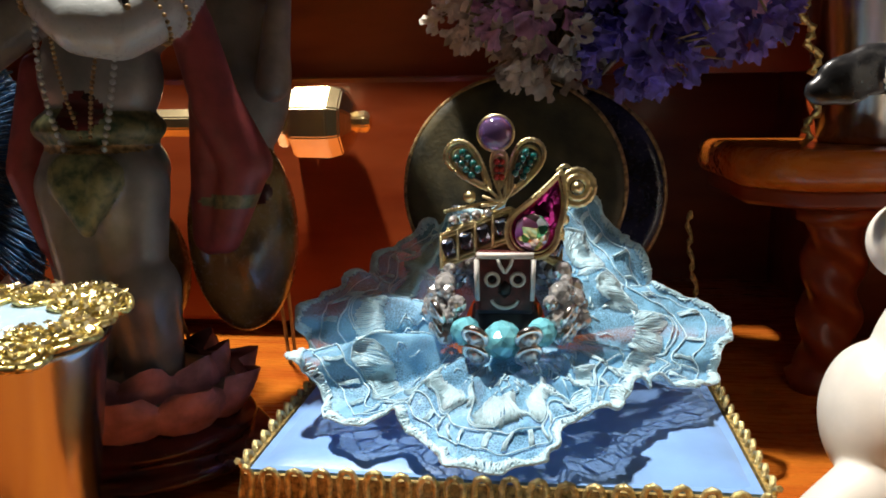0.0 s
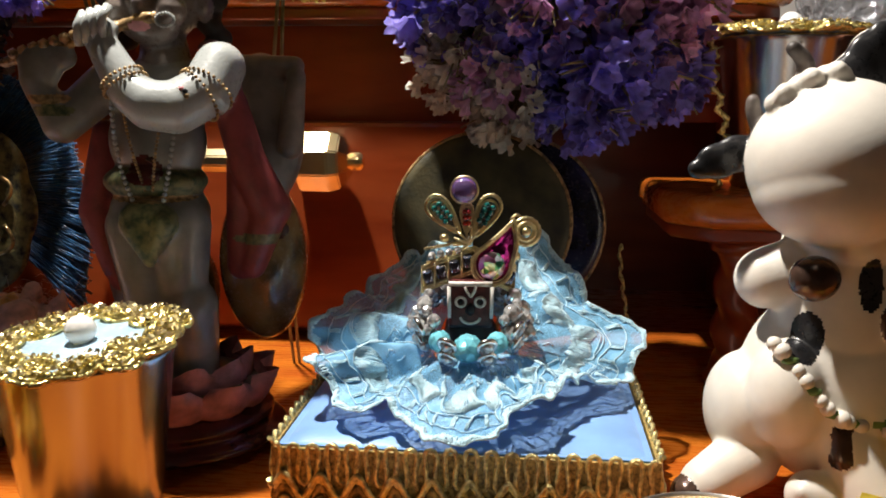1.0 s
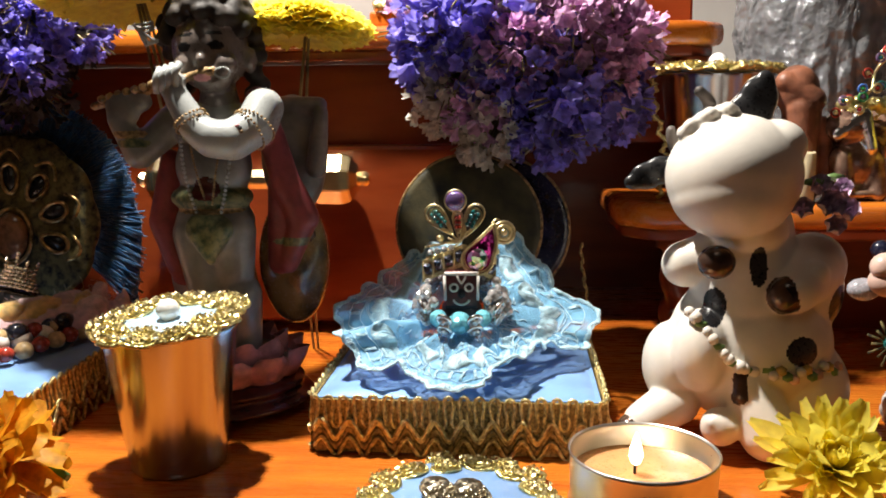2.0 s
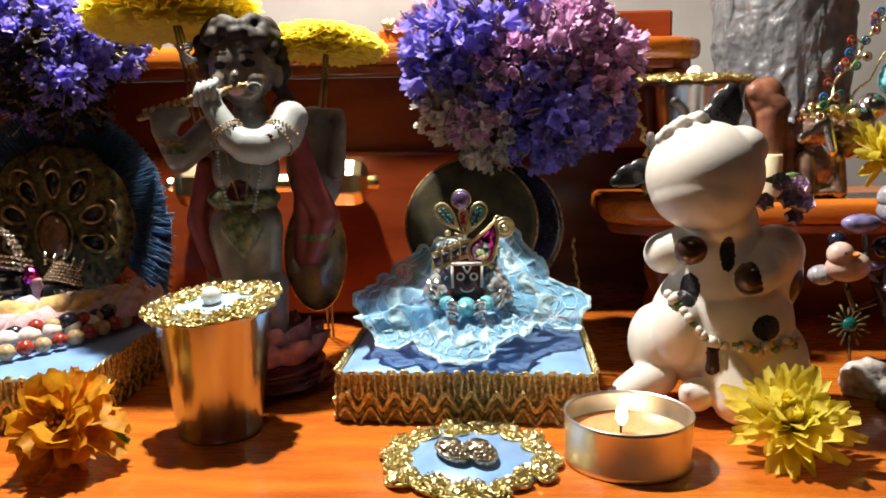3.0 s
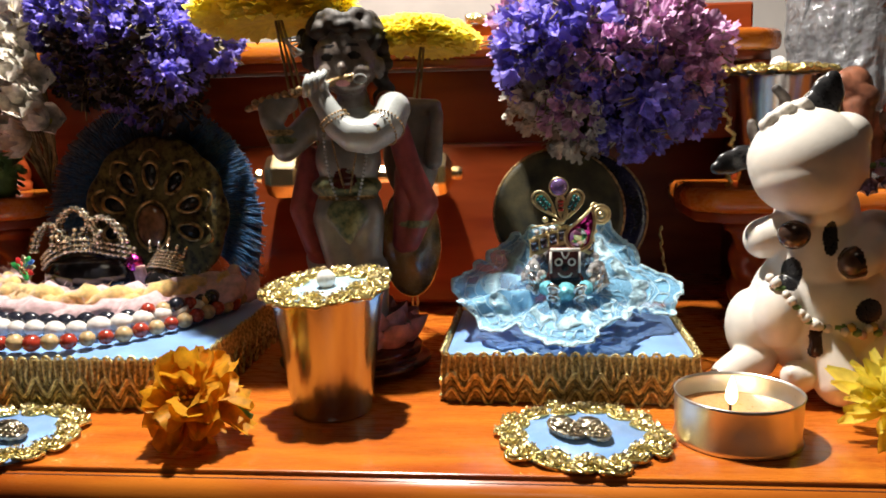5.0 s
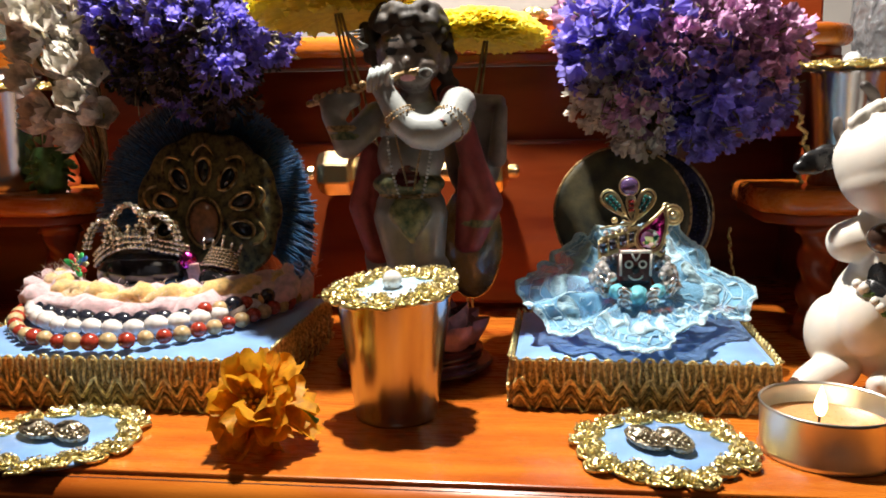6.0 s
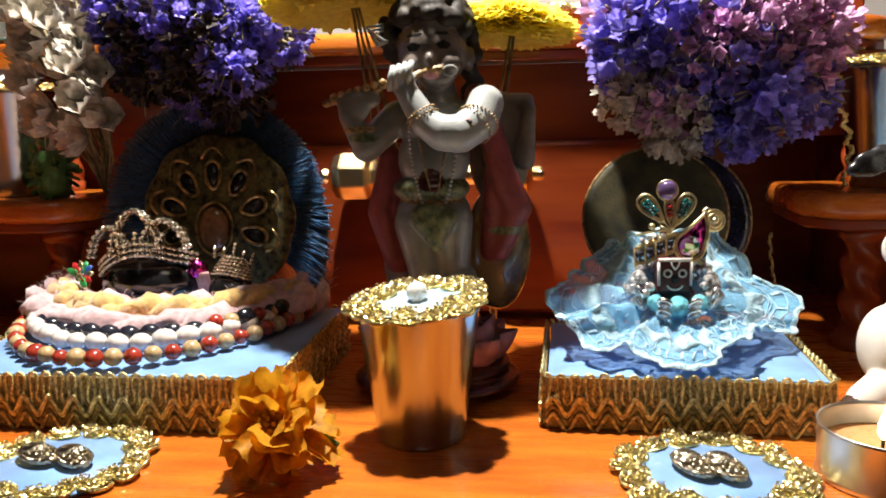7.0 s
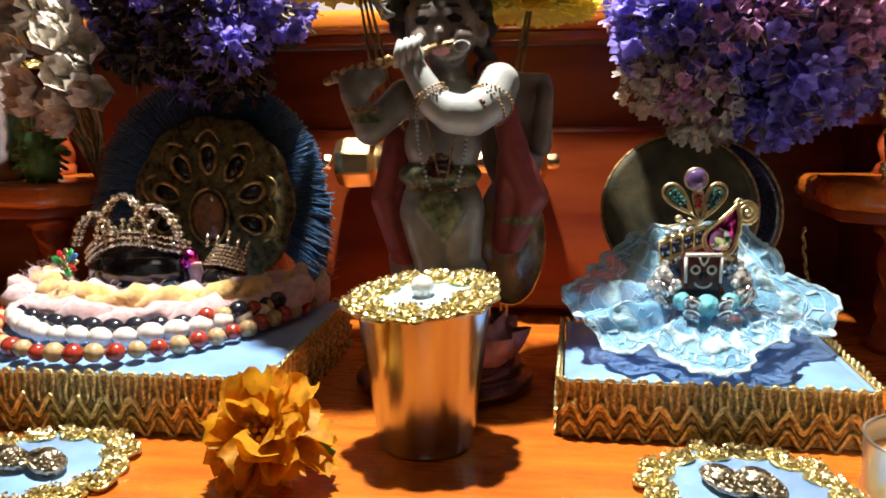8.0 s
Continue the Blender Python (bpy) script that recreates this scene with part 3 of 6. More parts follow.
def hem(a, k):
    """Smooth value of column k of HEM at a degrees."""
    a = (a - HEM[0][0]) % 360 + HEM[0][0]
    n = len(HEM)
    for i in range(n):
        a0, a1 = HEM[i][0], HEM[(i + 1) % n][0] + (360 if i == n - 1 else 0)
        if a0 <= a < a1:
            f = (a - a0) / (a1 - a0)
            p0, p1, p2, p3 = (HEM[(i + j) % n][k] for j in (-1, 0, 1, 2))
            q = p1 + 0.5 * f * (p2 - p0 + f * (2 * p0 - 5 * p1 + 4 * p2 - p3 + f * (3 * (p1 - p2) + p3 - p0)))
            return min(max(q, min(p1, p2) - 0.002), max(p1, p2) + 0.002)
    return HEM[0][k]


def dress_point(a, v, lift=0.0):
    """a in degrees round the dress, v from 0 at the neck to 1 at the hem."""
    A = math.radians(a)
    back = max(0.0, math.sin(A))
    r0, z0 = 0.0085, 0.0335 + 0.010 * back
    scal = 1 + 0.035 * v * abs(math.sin(A * 11)) - 0.012
    r = r0 + (hem(a, 1) * scal - r0) * v
    ze = hem(a, 2)
    z = z0 + (ze - z0) * v ** (0.60 + 0.5 * back)
    fold = math.sin(9 * A + 1.3 * math.sin(2 * A) + 0.8) + 0.6 * math.sin(17 * A + 2.0 * math.sin(3 * A))
    free = min(1.0, max(0.15, (ze - 0.021) / 0.010))
    z += 0.0016 * math.sin(math.pi * min(1, v * 1.15)) * fold + 0.0013 * free * v * v * math.sin(23 * A + 1.0)
    z -= 0.0080 * math.exp(-((a - 303) / 5.0) ** 2) * math.sin(math.pi * v) ** 2      # deep crease beside the middle fold
    z += 0.0035 * math.exp(-((a - 262) / 16.0) ** 2) * max(0.0, math.sin(math.pi * v)) ** 1.5
    z = max(z, 0.0203 + 0.0007 * v * (1 + math.sin(19 * A))) + lift
    A2 = A + 0.05 * v * math.sin(13 * A + 1.0)
    p = Vector((0.0200 + r * math.cos(A2), 0.1785 + r * math.sin(A2) + 0.0015 * back * v * fold, z))
    c = 0.0016 * min(1.0, v * 1.6)
    return p + Vector((noise.noise(p * 240) * c, noise.noise(p * 240 + Vector((7, 3, 1))) * c, abs(noise.noise(p * 210 + Vector((2, 8, 5)))) * c))


dress = thing("lace_dress", at(0, 0, 0), "sky blue embroidered lace dress spread over a satin stand", "dress")
part("net", grid(lambda u, v: dress_point(u * 360, v), 480, 30, closed_u=True), "net", dress, "thin shiny blue net")
part("hem_cord", tube([dress_point(360 * i / 360, 1.0, 0.0002) for i in range(360)], 0.00030, 6, closed=True), "thread", dress, "thick pale blue hem stitching")
rng = random.Random(5)
st = bmesh.new()
for i in range(1500):       # satin stitched hem of close short threads with ragged ends
    a = i * 360 / 1500
    k = 0.0017 / hem(a, 1)
    v0, v1 = 1 - k * rng.uniform(0.9, 1.5), 1 + k * rng.uniform(0.0, 0.22)
    tube([dress_point(a + rng.uniform(-.3, .3), v0 + (v1 - v0) * w, 0.0002 + 0.0003 * math.sin(3.14 * w) + rng.uniform(0, .00015)) for w in (0, 0.35, 0.7, 1)], 0.00021, 4, st)
tagged(part("hem_stitch", st, "thread", dress, "ragged shiny hem stitching"), kind="stuff")
lad = bmesh.new()
a = 0.0
while a < 360:              # open ladder inside the hem: short bars between two lines
    for o in (-0.35, -0.12, 0.12, 0.35):
        tube([dress_point(a + o, 0.76 + 0.10 * j / 3, 0.0003 + rng.uniform(0, .0002)) for j in range(4)], 0.00019, 3, lad)
    a += 5.6 * rng.uniform(0.75, 1.25)
for v, r in ((0.745, 0.00017), (0.87, 0.00015)):
    tube([dress_point(i * 0.75, v + 0.008 * math.sin(i * 0.35), 0.0003) for i in range(480)], r, 4, lad, closed=True)
tagged(part("ladder_stitch", lad, "thread", dress), kind="stuff")
fan = bmesh.new()
for c in range(19):         # fan shaped motifs of close satin stitches
    a0 = c * 360 / 19 + rng.uniform(-4, 4)
    top = rng.uniform(0.22, 0.30)
    for j in range(44):
        f = (j - 21.5) / 21.5
        tube([dress_point(a0 + f * (3 + 6.0 * w), 0.42 + (top - 0.10 * f * f) * w + 0.03 * abs(f) + rng.uniform(-.012, .012), 0.0002 + 0.0004 * math.sin(math.pi * w)) for w in (0.25, 0.5, 0.75, 1.0)], 0.00019, 3, fan)
tagged(part("fan_stitch", fan, "thread", dress, "shiny fan shaped embroidery"), kind="stuff")
swirl = bmesh.new()         # scalloped outlines round the motifs, and small filled leaves between them
for c in range(19):
    a0 = c * 360 / 19
    for o in (0.0, 0.018):
        tube([dress_point(a0 + 9.2 * math.cos(w), 0.46 + (0.24 + o) * math.sin(w), 0.0004) for w in (3.1416 * i / 24 for i in range(25))], 0.00015, 3, swirl)
    for j in range(16):
        w = j / 15
        d = 2.6 * math.sin(3.1416 * w)
        tube([dress_point(a0 + 9.5 - d, 0.40 + 0.22 * w, 0.0002), dress_point(a0 + 9.5, 0.42 + 0.22 * w, 0.0005), dress_point(a0 + 9.5 + d, 0.40 + 0.22 * w, 0.0002)], 0.00019, 3, swirl)
    for j in range(12):
        b = a0 + rng.uniform(-9, 9)
        v = rng.uniform(0.12, 0.4)
        tube([dress_point(b + rng.uniform(-3, 3) * k, v + 0.07 * k, 0.0003) for k in (0, 0.5, 1)], 0.00017, 3, swirl)
tagged(part("scroll_stitch", swirl, "thread", dress), kind="stuff")

# ---- figurine with a square painted head ----
M["fig_red"] = mat("dark_red_paint", (0.10, 0.018, 0.018), 0.4, var=0.3, scale=500)
M["fig_black"] = mat("black_enamel", (0.012, 0.013, 0.018), 0.35, var=0.2)
M["fig_white"] = mat("white_enamel", (0.78, 0.75, 0.70), 0.4, var=0.08, scale=500)
fig = box(-0.0058, 0.0058, -0.0045, 0.0045, -0.0065, 0.0060, 0.0011, 3)
for f in fig.faces:
    f.material_index = 0 if f.calc_center_median().z > -0.0022 else 1
ball((0, 0.001, -0.011), (0.0075, 0.006, 0.010), fig, 2, 1)
for s in (-1, 1):
    tube([(s * 0.0025 + 0.00125 * math.cos(a), -0.0048, 0.0008 + 0.00125 * math.sin(a)) for a in (6.283 * i / 20 for i in range(20))], 0.0004, 5, fig, True, 2)
    ball((s * 0.0025, -0.0046, 0.0008), (0.0007, 0.0004, 0.0007), fig, 1, 1)
    tube([(s * 0.0054, -0.0045, -0.0035), (s * 0.0055, -0.0046, 0.0048)], 0.00055, 5, fig, mi=2)
    tube([(0, -0.0047, 0.0021), (s * 0.0010, -0.0047, 0.0036), (s * 0.0014, -0.0047, 0.0049)], 0.0004, 5, fig, mi=2)
tube([(-0.0056, -0.0043, 0.0055), (0.0056, -0.0043, 0.0055)], 0.0007, 5, fig, mi=2)
tube([(0.0026 * math.cos(a), -0.0048, -0.0030 + 0.0019 * math.sin(a)) for a in (3.3 + 2.8 * i / 12 for i in range(13))], 0.00038, 5, fig, mi=2)
ball((0, -0.0046, -0.0012), (0.0015, 0.0006, 0.0018), fig, 1, 1)
solid("figurine", fig, ["fig_red", "fig_black", "fig_white"], "small painted wooden figurine with a square dark face", "figurine", m=at(0.0198, 0.1812, 0.0450, rz=3))

# ---- necklace ----
M["crystal"] = glitter("clear_cut_crystal", (0.95, 0.95, 0.95), 900, 0.12, 0.8, 0.6, 0.4)
M["aqua"] = glitter("aqua_cut_glass", (0.26, 0.80, 0.95), 420, 0.1, 0.6, 0.15, 0.55)


def facet(r, sub=1):
    bm = bmesh.new()
    bmesh.ops.create_icosphere(bm, subdivisions=sub, radius=r)
    return bm


neck = thing("bead_necklace", at(0.0200, 0.1790, 0.0412, 20, 0, 0), "necklace of clear crystal and aqua glass beads with silver spacers", "necklace")
CRY, AQU = mesh_of(facet(0.0019, 2), "crystal_bead", "crystal"), mesh_of(facet(0.0038, 2), "aqua_bead", "aqua")
RON = tube([(0.0019 * math.cos(a), 0, 0.0019 * math.sin(a)) for a in (6.283 * i / 16 for i in range(16))], 0.0006, 6, closed=True)
ball((0, -0.0003, 0), (0.0017, 0.0011, 0.0017), RON, 1, 1)
RON = mesh_of(RON, "rhinestone_spacer", ["silver", "crystal"])
for row_r, row_z, n in ((0.0138, 0.0006, 20), (0.0120, 0.0040, 18), (0.0150, -0.0026, 16)):
    for i in range(n):
        a = math.radians(-42 + 264 * i / (n - 1))
        e = 1.0 + 0.25 * math.sin(i * 1.9 + n)
        ob = new("crystal_bead", CRY)
        ob.parent, ob.matrix_basis = neck, at(row_r * math.cos(a), 0.85 * row_r * math.sin(a), row_z + 0.0008 * math.sin(i * 2.1), 20 * i, 0, 30 * i) @ Matrix.Scale(e, 4)
for k, a in enumerate((-128, -90, -52)):
    ob = new("aqua_bead", AQU)
    ob.parent, ob.matrix_basis = neck, at(0.0118 * math.cos(math.radians(a)), 0.0125 * math.sin(math.radians(a)), -0.0008, 25 * k, 10, 40 * k) @ Matrix.Scale(1.0 if k == 1 else 0.78, 4)
for k, a in enumerate((-152, -110, -70, -30)):
    for dz in (0.0015, -0.0018):
        ob = new("rhinestone_spacer", RON)
        ob.parent, ob.matrix_basis = neck, at(0.0142 * math.cos(math.radians(a)), 0.0160 * math.sin(math.radians(a)), dz * 1.2, 15, 0, a + 90) @ Matrix.Scale(1.15, 4)

# ---- jewelled crown ----
M["teal"] = mat("teal_foil_bead", (0.01, 0.12, 0.11), 0.15, var=0.3, coat=1.0, scale=900)
M["ruby"] = mat("red_foil_thread", (0.45, 0.05, 0.03), 0.25, 0.4, var=0.3, scale=900)
M["magenta"] = glitter("magenta_foil", (0.62, 0.05, 0.36), 900, 0.2, 0.5)
M["amethyst"] = mat("amethyst_glass", (0.40, 0.25, 0.62), 0.05, transmission=0.8, bump=0, var=0.1, coat=1.0)
M["aurora"] = glitter("aurora_crystal", (0.70, 0.85, 1.0), 420, 0.08, 1.1, 0.7, 0.1, 0.65)
M["smoky"] = glitter("smoky_crystal", (0.34, 0.34, 0.44), 700, 0.1, 0.9, 0.8, 0.2)
crown = thing("jewelled_crown", at(0.0178, 0.1850, 0.0738, -6, 0, 2), "gold wire crown with purple, teal and magenta stones", "crown")


def cp(x, z):
    """A place on the crown's bowed front; x and z in millimetres from the top stone."""
    x, z = x / 1000, z / 1000
    return Vector((x, 9.0 * (x - 0.0035) ** 2 - 0.0012, z))


def drop(cx, cz, length, width, turn, n=26):
    t = math.radians(turn)
    out = []
    for i in range(n):
        a = 6.283 * i / n
        u = length / 2 * -math.cos(a)
        w = width / 2 * math.sin(a) * (0.62 - 0.38 * math.cos(a)) * 1.25
        out.append(cp(cx + u * math.sin(t) * -1 + w * math.cos(t), cz - u * math.cos(t) * -1 + w * math.sin(t)))
    return out


def coil(points, r, closed=False):
    """A ribbed wire: beads of wire strung on a cord."""
    bm = tube(points, r * 0.85, 6, closed=closed)
    P = [Vector(p) for p in points] + ([Vector(points[0])] if closed else [])
    acc, nxt = 0.0, 0.0
    for a, b in zip(P, P[1:]):
        d = (b - a).length
        while nxt <= acc + d:
            ball(a + (b - a) * ((nxt - acc) / d), r, bm, 1)
            nxt += r * 1.5
        acc += d
    return bm


top = part("top_stone", ball(cp(0, 0) + Vector((0, -0.001, 0)), (0.0034, 0.0027, 0.0034), sub=3), "amethyst", crown, "round purple glass stone")
part("setting", tube([cp(3.5 * math.cos(a), 3.5 * math.sin(a)) for a in (6.283 * i / 24 for i in range(24))], 0.0004, 6, closed=True), "gold", top)
for cx, cz, turn, stone in ((-5.2, -6.6, 42, "teal"), (5.4, -6.9, -27, "teal"), (0.7, -7.2, 0, "ruby")):
    pts = drop(cx, cz, 12.0 if stone == "teal" else 7.5, 6.6 if stone == "teal" else 3.4, turn)
    p = part("petal_loop", coil(pts, 0.00058, True), "gold", crown, "ribbed gold wire loop")
    part("petal_wire", tube([Vector((cp(cx, cz).x, v.y - 0.0004, cp(cx, cz).z)) * 0.24 + v * 0.76 for v in pts], 0.00035, 5, closed=True), "gold", p)
    for k in range(8 if stone == "teal" else 6):
        u = (k // 2 - 1.0) * 1.5
        w = (k % 2 - 0.5) * (1.7 if stone == "teal" else 1.0)
        t = math.radians(turn)
        part("seed_bead", ball(cp(cx - u * math.sin(t) + w * math.cos(t), cz + u * math.cos(t) + w * math.sin(t)) + Vector((0, -0.0005, 0)), 0.00085 if stone == "teal" else 0.0007, sub=2), stone, p)


def paisley(cx, cz, r, tx, tz, n=30):
    """A round foot that runs out to a bent tip."""
    ax = math.atan2(tz - cz, tx - cx)
    out = [cp(cx + r * math.cos(ax + 1.15 + 3.98 * i / n), cz + r * math.sin(ax + 1.15 + 3.98 * i / n)) for i in range(n + 1)]
    e0, e1 = (cx + r * math.cos(ax - 1.15), cz + r * math.sin(ax - 1.15)), (cx + r * math.cos(ax + 1.15), cz + r * math.sin(ax + 1.15))
    for k in range(1, 9):
        f = k / 8
        out.append(cp(e0[0] + (tx - e0[0]) * f + 1.1 * math.sin(3.14 * f), e0[1] + (tz - e0[1]) * f))
    for k in range(1, 8):
        f = 1 - k / 8
        out.append(cp(e1[0] + (tx - e1[0]) * f + 0.4 * math.sin(3.14 * f), e1[1] + (tz - e1[1]) * f))
    return [v + Vector((0, -0.0016, 0)) for v in out]


pais = paisley(7.4, -19.6, 5.2, 13.0, -7.6)
p = part("paisley", coil(pais, 0.00062, True), "gold", crown, "ribbed gold paisley frame")
part("inner_wire", coil([Vector((cp(8.4, -17).x, v.y - 0.0006, cp(8.4, -17).z)) * 0.13 + v * 0.87 for v in pais], 0.0003, True), "gold", p)
fill = bmesh.new()
cen = fill.verts.new(cp(8.6, -16.5) + Vector((0, -0.0018, 0)))
ring = [fill.verts.new(v * 0.94 + (cp(8.6, -16.5) + Vector((0, -0.0016, 0))) * 0.06) for v in pais]
for i in range(len(ring)):
    fill.faces.new((cen, ring[i], ring[(i + 1) % len(ring)]))
part("foil", thicken(fill, 0.0006), "magenta", p, "magenta foil threads")
part("crystal_stone", move(ball((0, 0, 0), (0.0036, 0.0018, 0.0038), sub=2), Matrix.Translation(cp(7.3, -19.6) + Vector((0, -0.0024, 0)))), "aurora", p, "iridescent crystal")
for turns, r0, rw in ((1.0, 3.4, 0.0009), (1.0, 2.2, 0.0008)):
    part("curl", coil([cp(16.2 + r0 * math.cos(6.283 * i / 22), -10.8 + r0 * math.sin(6.283 * i / 22)) + Vector((0, -0.0006 * (3.4 - r0), 0)) for i in range(22)], rw, True), "gold", crown, "coiled gold wire curl")
part("curl_bead", ball(cp(16.2, -10.8) + Vector((0, -0.0012, 0)), 0.0013, sub=2), "gold", crown)
part("link_wire", coil([cp(12.4 + 2.6 * w, -7.4 + 1.0 * math.sin(w * 3)) for w in (i / 8 for i in range(9))], 0.0005), "gold", crown)
for k in range(7):
    a = math.radians(60 + 75 * (k / 6) * 2)
    part("spray_wire", coil([cp(1.6 + 4.2 * w * math.cos(a), -14.0 + 4.2 * w * math.sin(a)) + Vector((0, -0.001, 0)) for w in (0.0, 0.35, 0.7, 1.0)], 0.0004), "gold", crown)
def band_at(u, v):
    """The peaked band over the forehead: u along it, v up."""
    return cp(-11.0 + 24.5 * u, -27.0 + 5.6 * (u / 0.56 if u < 0.56 else (1 - u) / 0.44) + 6.4 * v)


band = part("band", grid(lambda u, v: band_at(u, v), 28, 4), "gold_mesh", crown, "gold band set with dark stones")
for v in (0.0, 0.12, 0.92, 1.04):
    part("band_wire", coil([band_at(i / 30, v) + Vector((0, -0.0006, 0)) for i in range(31)], 0.00045), "gold", band)
SMO = mesh_of(box(-0.0015, 0.0015, -0.0008, 0.0008, -0.0019, 0.0019, 0.0006, 1), "square_stone", "smoky")
for k in range(7):
    u = (k + 0.5) / 7
    q = pose(0, 0, 0, 0, -20 if u < 0.56 else 24, 0)
    ob = new("square_stone", SMO)
    ob.parent, ob.matrix_basis = band, Matrix.Translation(band_at(u, 0.52) + Vector((0, -0.0007, 0))) @ q
    part("bar_wire", coil([band_at(k / 7, 0.08) + Vector((0, -0.0011, 0)), band_at(k / 7, 0.98) + Vector((0, -0.0011, 0))], 0.00042), "gold", band)
row = part("stone_row", coil([cp(-10.2, -15.6), cp(1.2, -13.2)], 0.0005), "gold", crown)
part("row_wire", coil([cp(-9.6, -19.2), cp(2.4, -16.0)], 0.0005), "gold", row)
for k in range(4):
    part("rhinestone", ball(cp(-8.4 + k * 2.3, -17.4 + k * 0.55) + Vector((0, -0.0006, 0)), (0.0011, 0.0009, 0.0011), sub=2), "crystal", row)
for x, z, r in ((-5.2, -12.6, 0.0013), (13.6, -17.2, 0.0012), (13.0, -19.8, 0.0009)):
    part("gold_bead", ball(cp(x, z), r, sub=2), "gold", crown)
part("cap", ball((0.0020, 0.0052, -0.0215), (0.0095, 0.0050, 0.0062), sub=3), "gold_mesh", crown, "padded gold cap")


# ---- modelled statues: blended round forms, painted by region ----
def blob_statue(name, forms, paints, mats, voxel, label, category, extra=None, smooth_steps=5):
    """forms: (paint, 'E', centre, radii) or (paint, 'C', a, b, ra, rb), in millimetres. paints: (paint, centre, radii)."""
    verts, faces, count = [], [], [0]

    def add(c, r):
        V, F = ico(5 if max(r) > 12 else 4 if max(r) > 6 else 3)
        V = np.array([tuple(v) for v in V])
        verts.append(np.array(c) / 1000 + V * np.array(r) / 1000)
        faces.append(np.array(F) + count[0])
        count[0] += len(V)
    for f in forms:
        if f[1] == "E":
            add(f[2], f[3])
        else:
            a, b = Vector(f[2]), Vector(f[3])
            steps = max(8, int((b - a).length / (0.22 * min(f[4], f[5]))))
            for i in range(steps + 1):
                k = i / steps
                add(a.lerp(b, k), (f[4] * (1 - k) + f[5] * k,) * 3)
    me = bpy.data.meshes.new(name)
    me.from_pydata(np.concatenate(verts), [], np.concatenate(faces))
    tmp = new("raw_form", me)
    r = tmp.modifiers.new("r", "REMESH")
    r.mode, r.voxel_size = "VOXEL", voxel
    sm = tmp.modifiers.new("s", "SMOOTH")
    sm.iterations, sm.factor = smooth_steps, 0.5
    dg = bpy.context.evaluated_depsgraph_get()
    out = bpy.data.meshes.new_from_object(tmp.evaluated_get(dg))
    bpy.data.objects.remove(tmp)
    bpy.data.meshes.remove(me)
    n = len(out.polygons)
    c = np.empty(n * 3)
    out.polygons.foreach_get("center", c)
    c = c.reshape(n, 3) * 1000
    best, idx = np.full(n, 1e9), np.zeros(n, int)
    for f in forms:
        if f[1] == "E":
            p, rad = c - np.array(f[2], float), np.array(f[3], float)
            k0, k1 = np.linalg.norm(p / rad, axis=1), np.linalg.norm(p / rad ** 2, axis=1) + 1e-9
            d = k0 * (k0 - 1) / k1
        else:
            a, b = np.array(f[2], float), np.array(f[3], float)
            ab = b - a
            k = np.clip((c - a) @ ab / (ab @ ab), 0, 1)
            d = np.linalg.norm(c - a - k[:, None] * ab, axis=1) - (f[4] * (1 - k) + f[5] * k)
        hit = d < best
        best[hit], idx[hit] = d[hit], f[0]
    for m, cen, rad in paints:
        k = (((c - np.array(cen, float)) / np.array(rad, float)) ** 2).sum(axis=1) < 1
        idx[k] = m
    out.polygons.foreach_set("material_index", idx.astype(np.int32))
    out.polygons.foreach_set("use_smooth", np.ones(n, bool))
    bm = bmesh.new()
    bm.from_mesh(out)
    bpy.data.meshes.remove(out)
    if extra:
        extra(bm)
    return solid(name, bm, mats, label, category)


def mm(*v):
    return Vector(v) / 1000


def rosette(bm, c, r, mi, n=6, rng=random):
    """A small modelled blossom."""
    k = len(bm.verts)
    for i in range(n):
        petal(bm, r, r * 0.95, 0.5, 0.5, pose(0, 0, 0, 0, 0, i * 360 / n) @ pose(0, 0, 0, 0, -25, 0), 3, mi)
    for i in range(n - 2):
        petal(bm, r * 0.6, r * 0.7, 0.5, 0.5, pose(0, 0, 0.0004, 0, 0, i * 360 / (n - 2) + 20) @ pose(0, 0, 0, 0, -60, 0), 3, mi)
    move(bm, Matrix.Translation(c) @ pose(0, 0, 0, 70 + rng.uniform(-20, 20), rng.uniform(-25, 25), rng.uniform(-20, 20)), k)


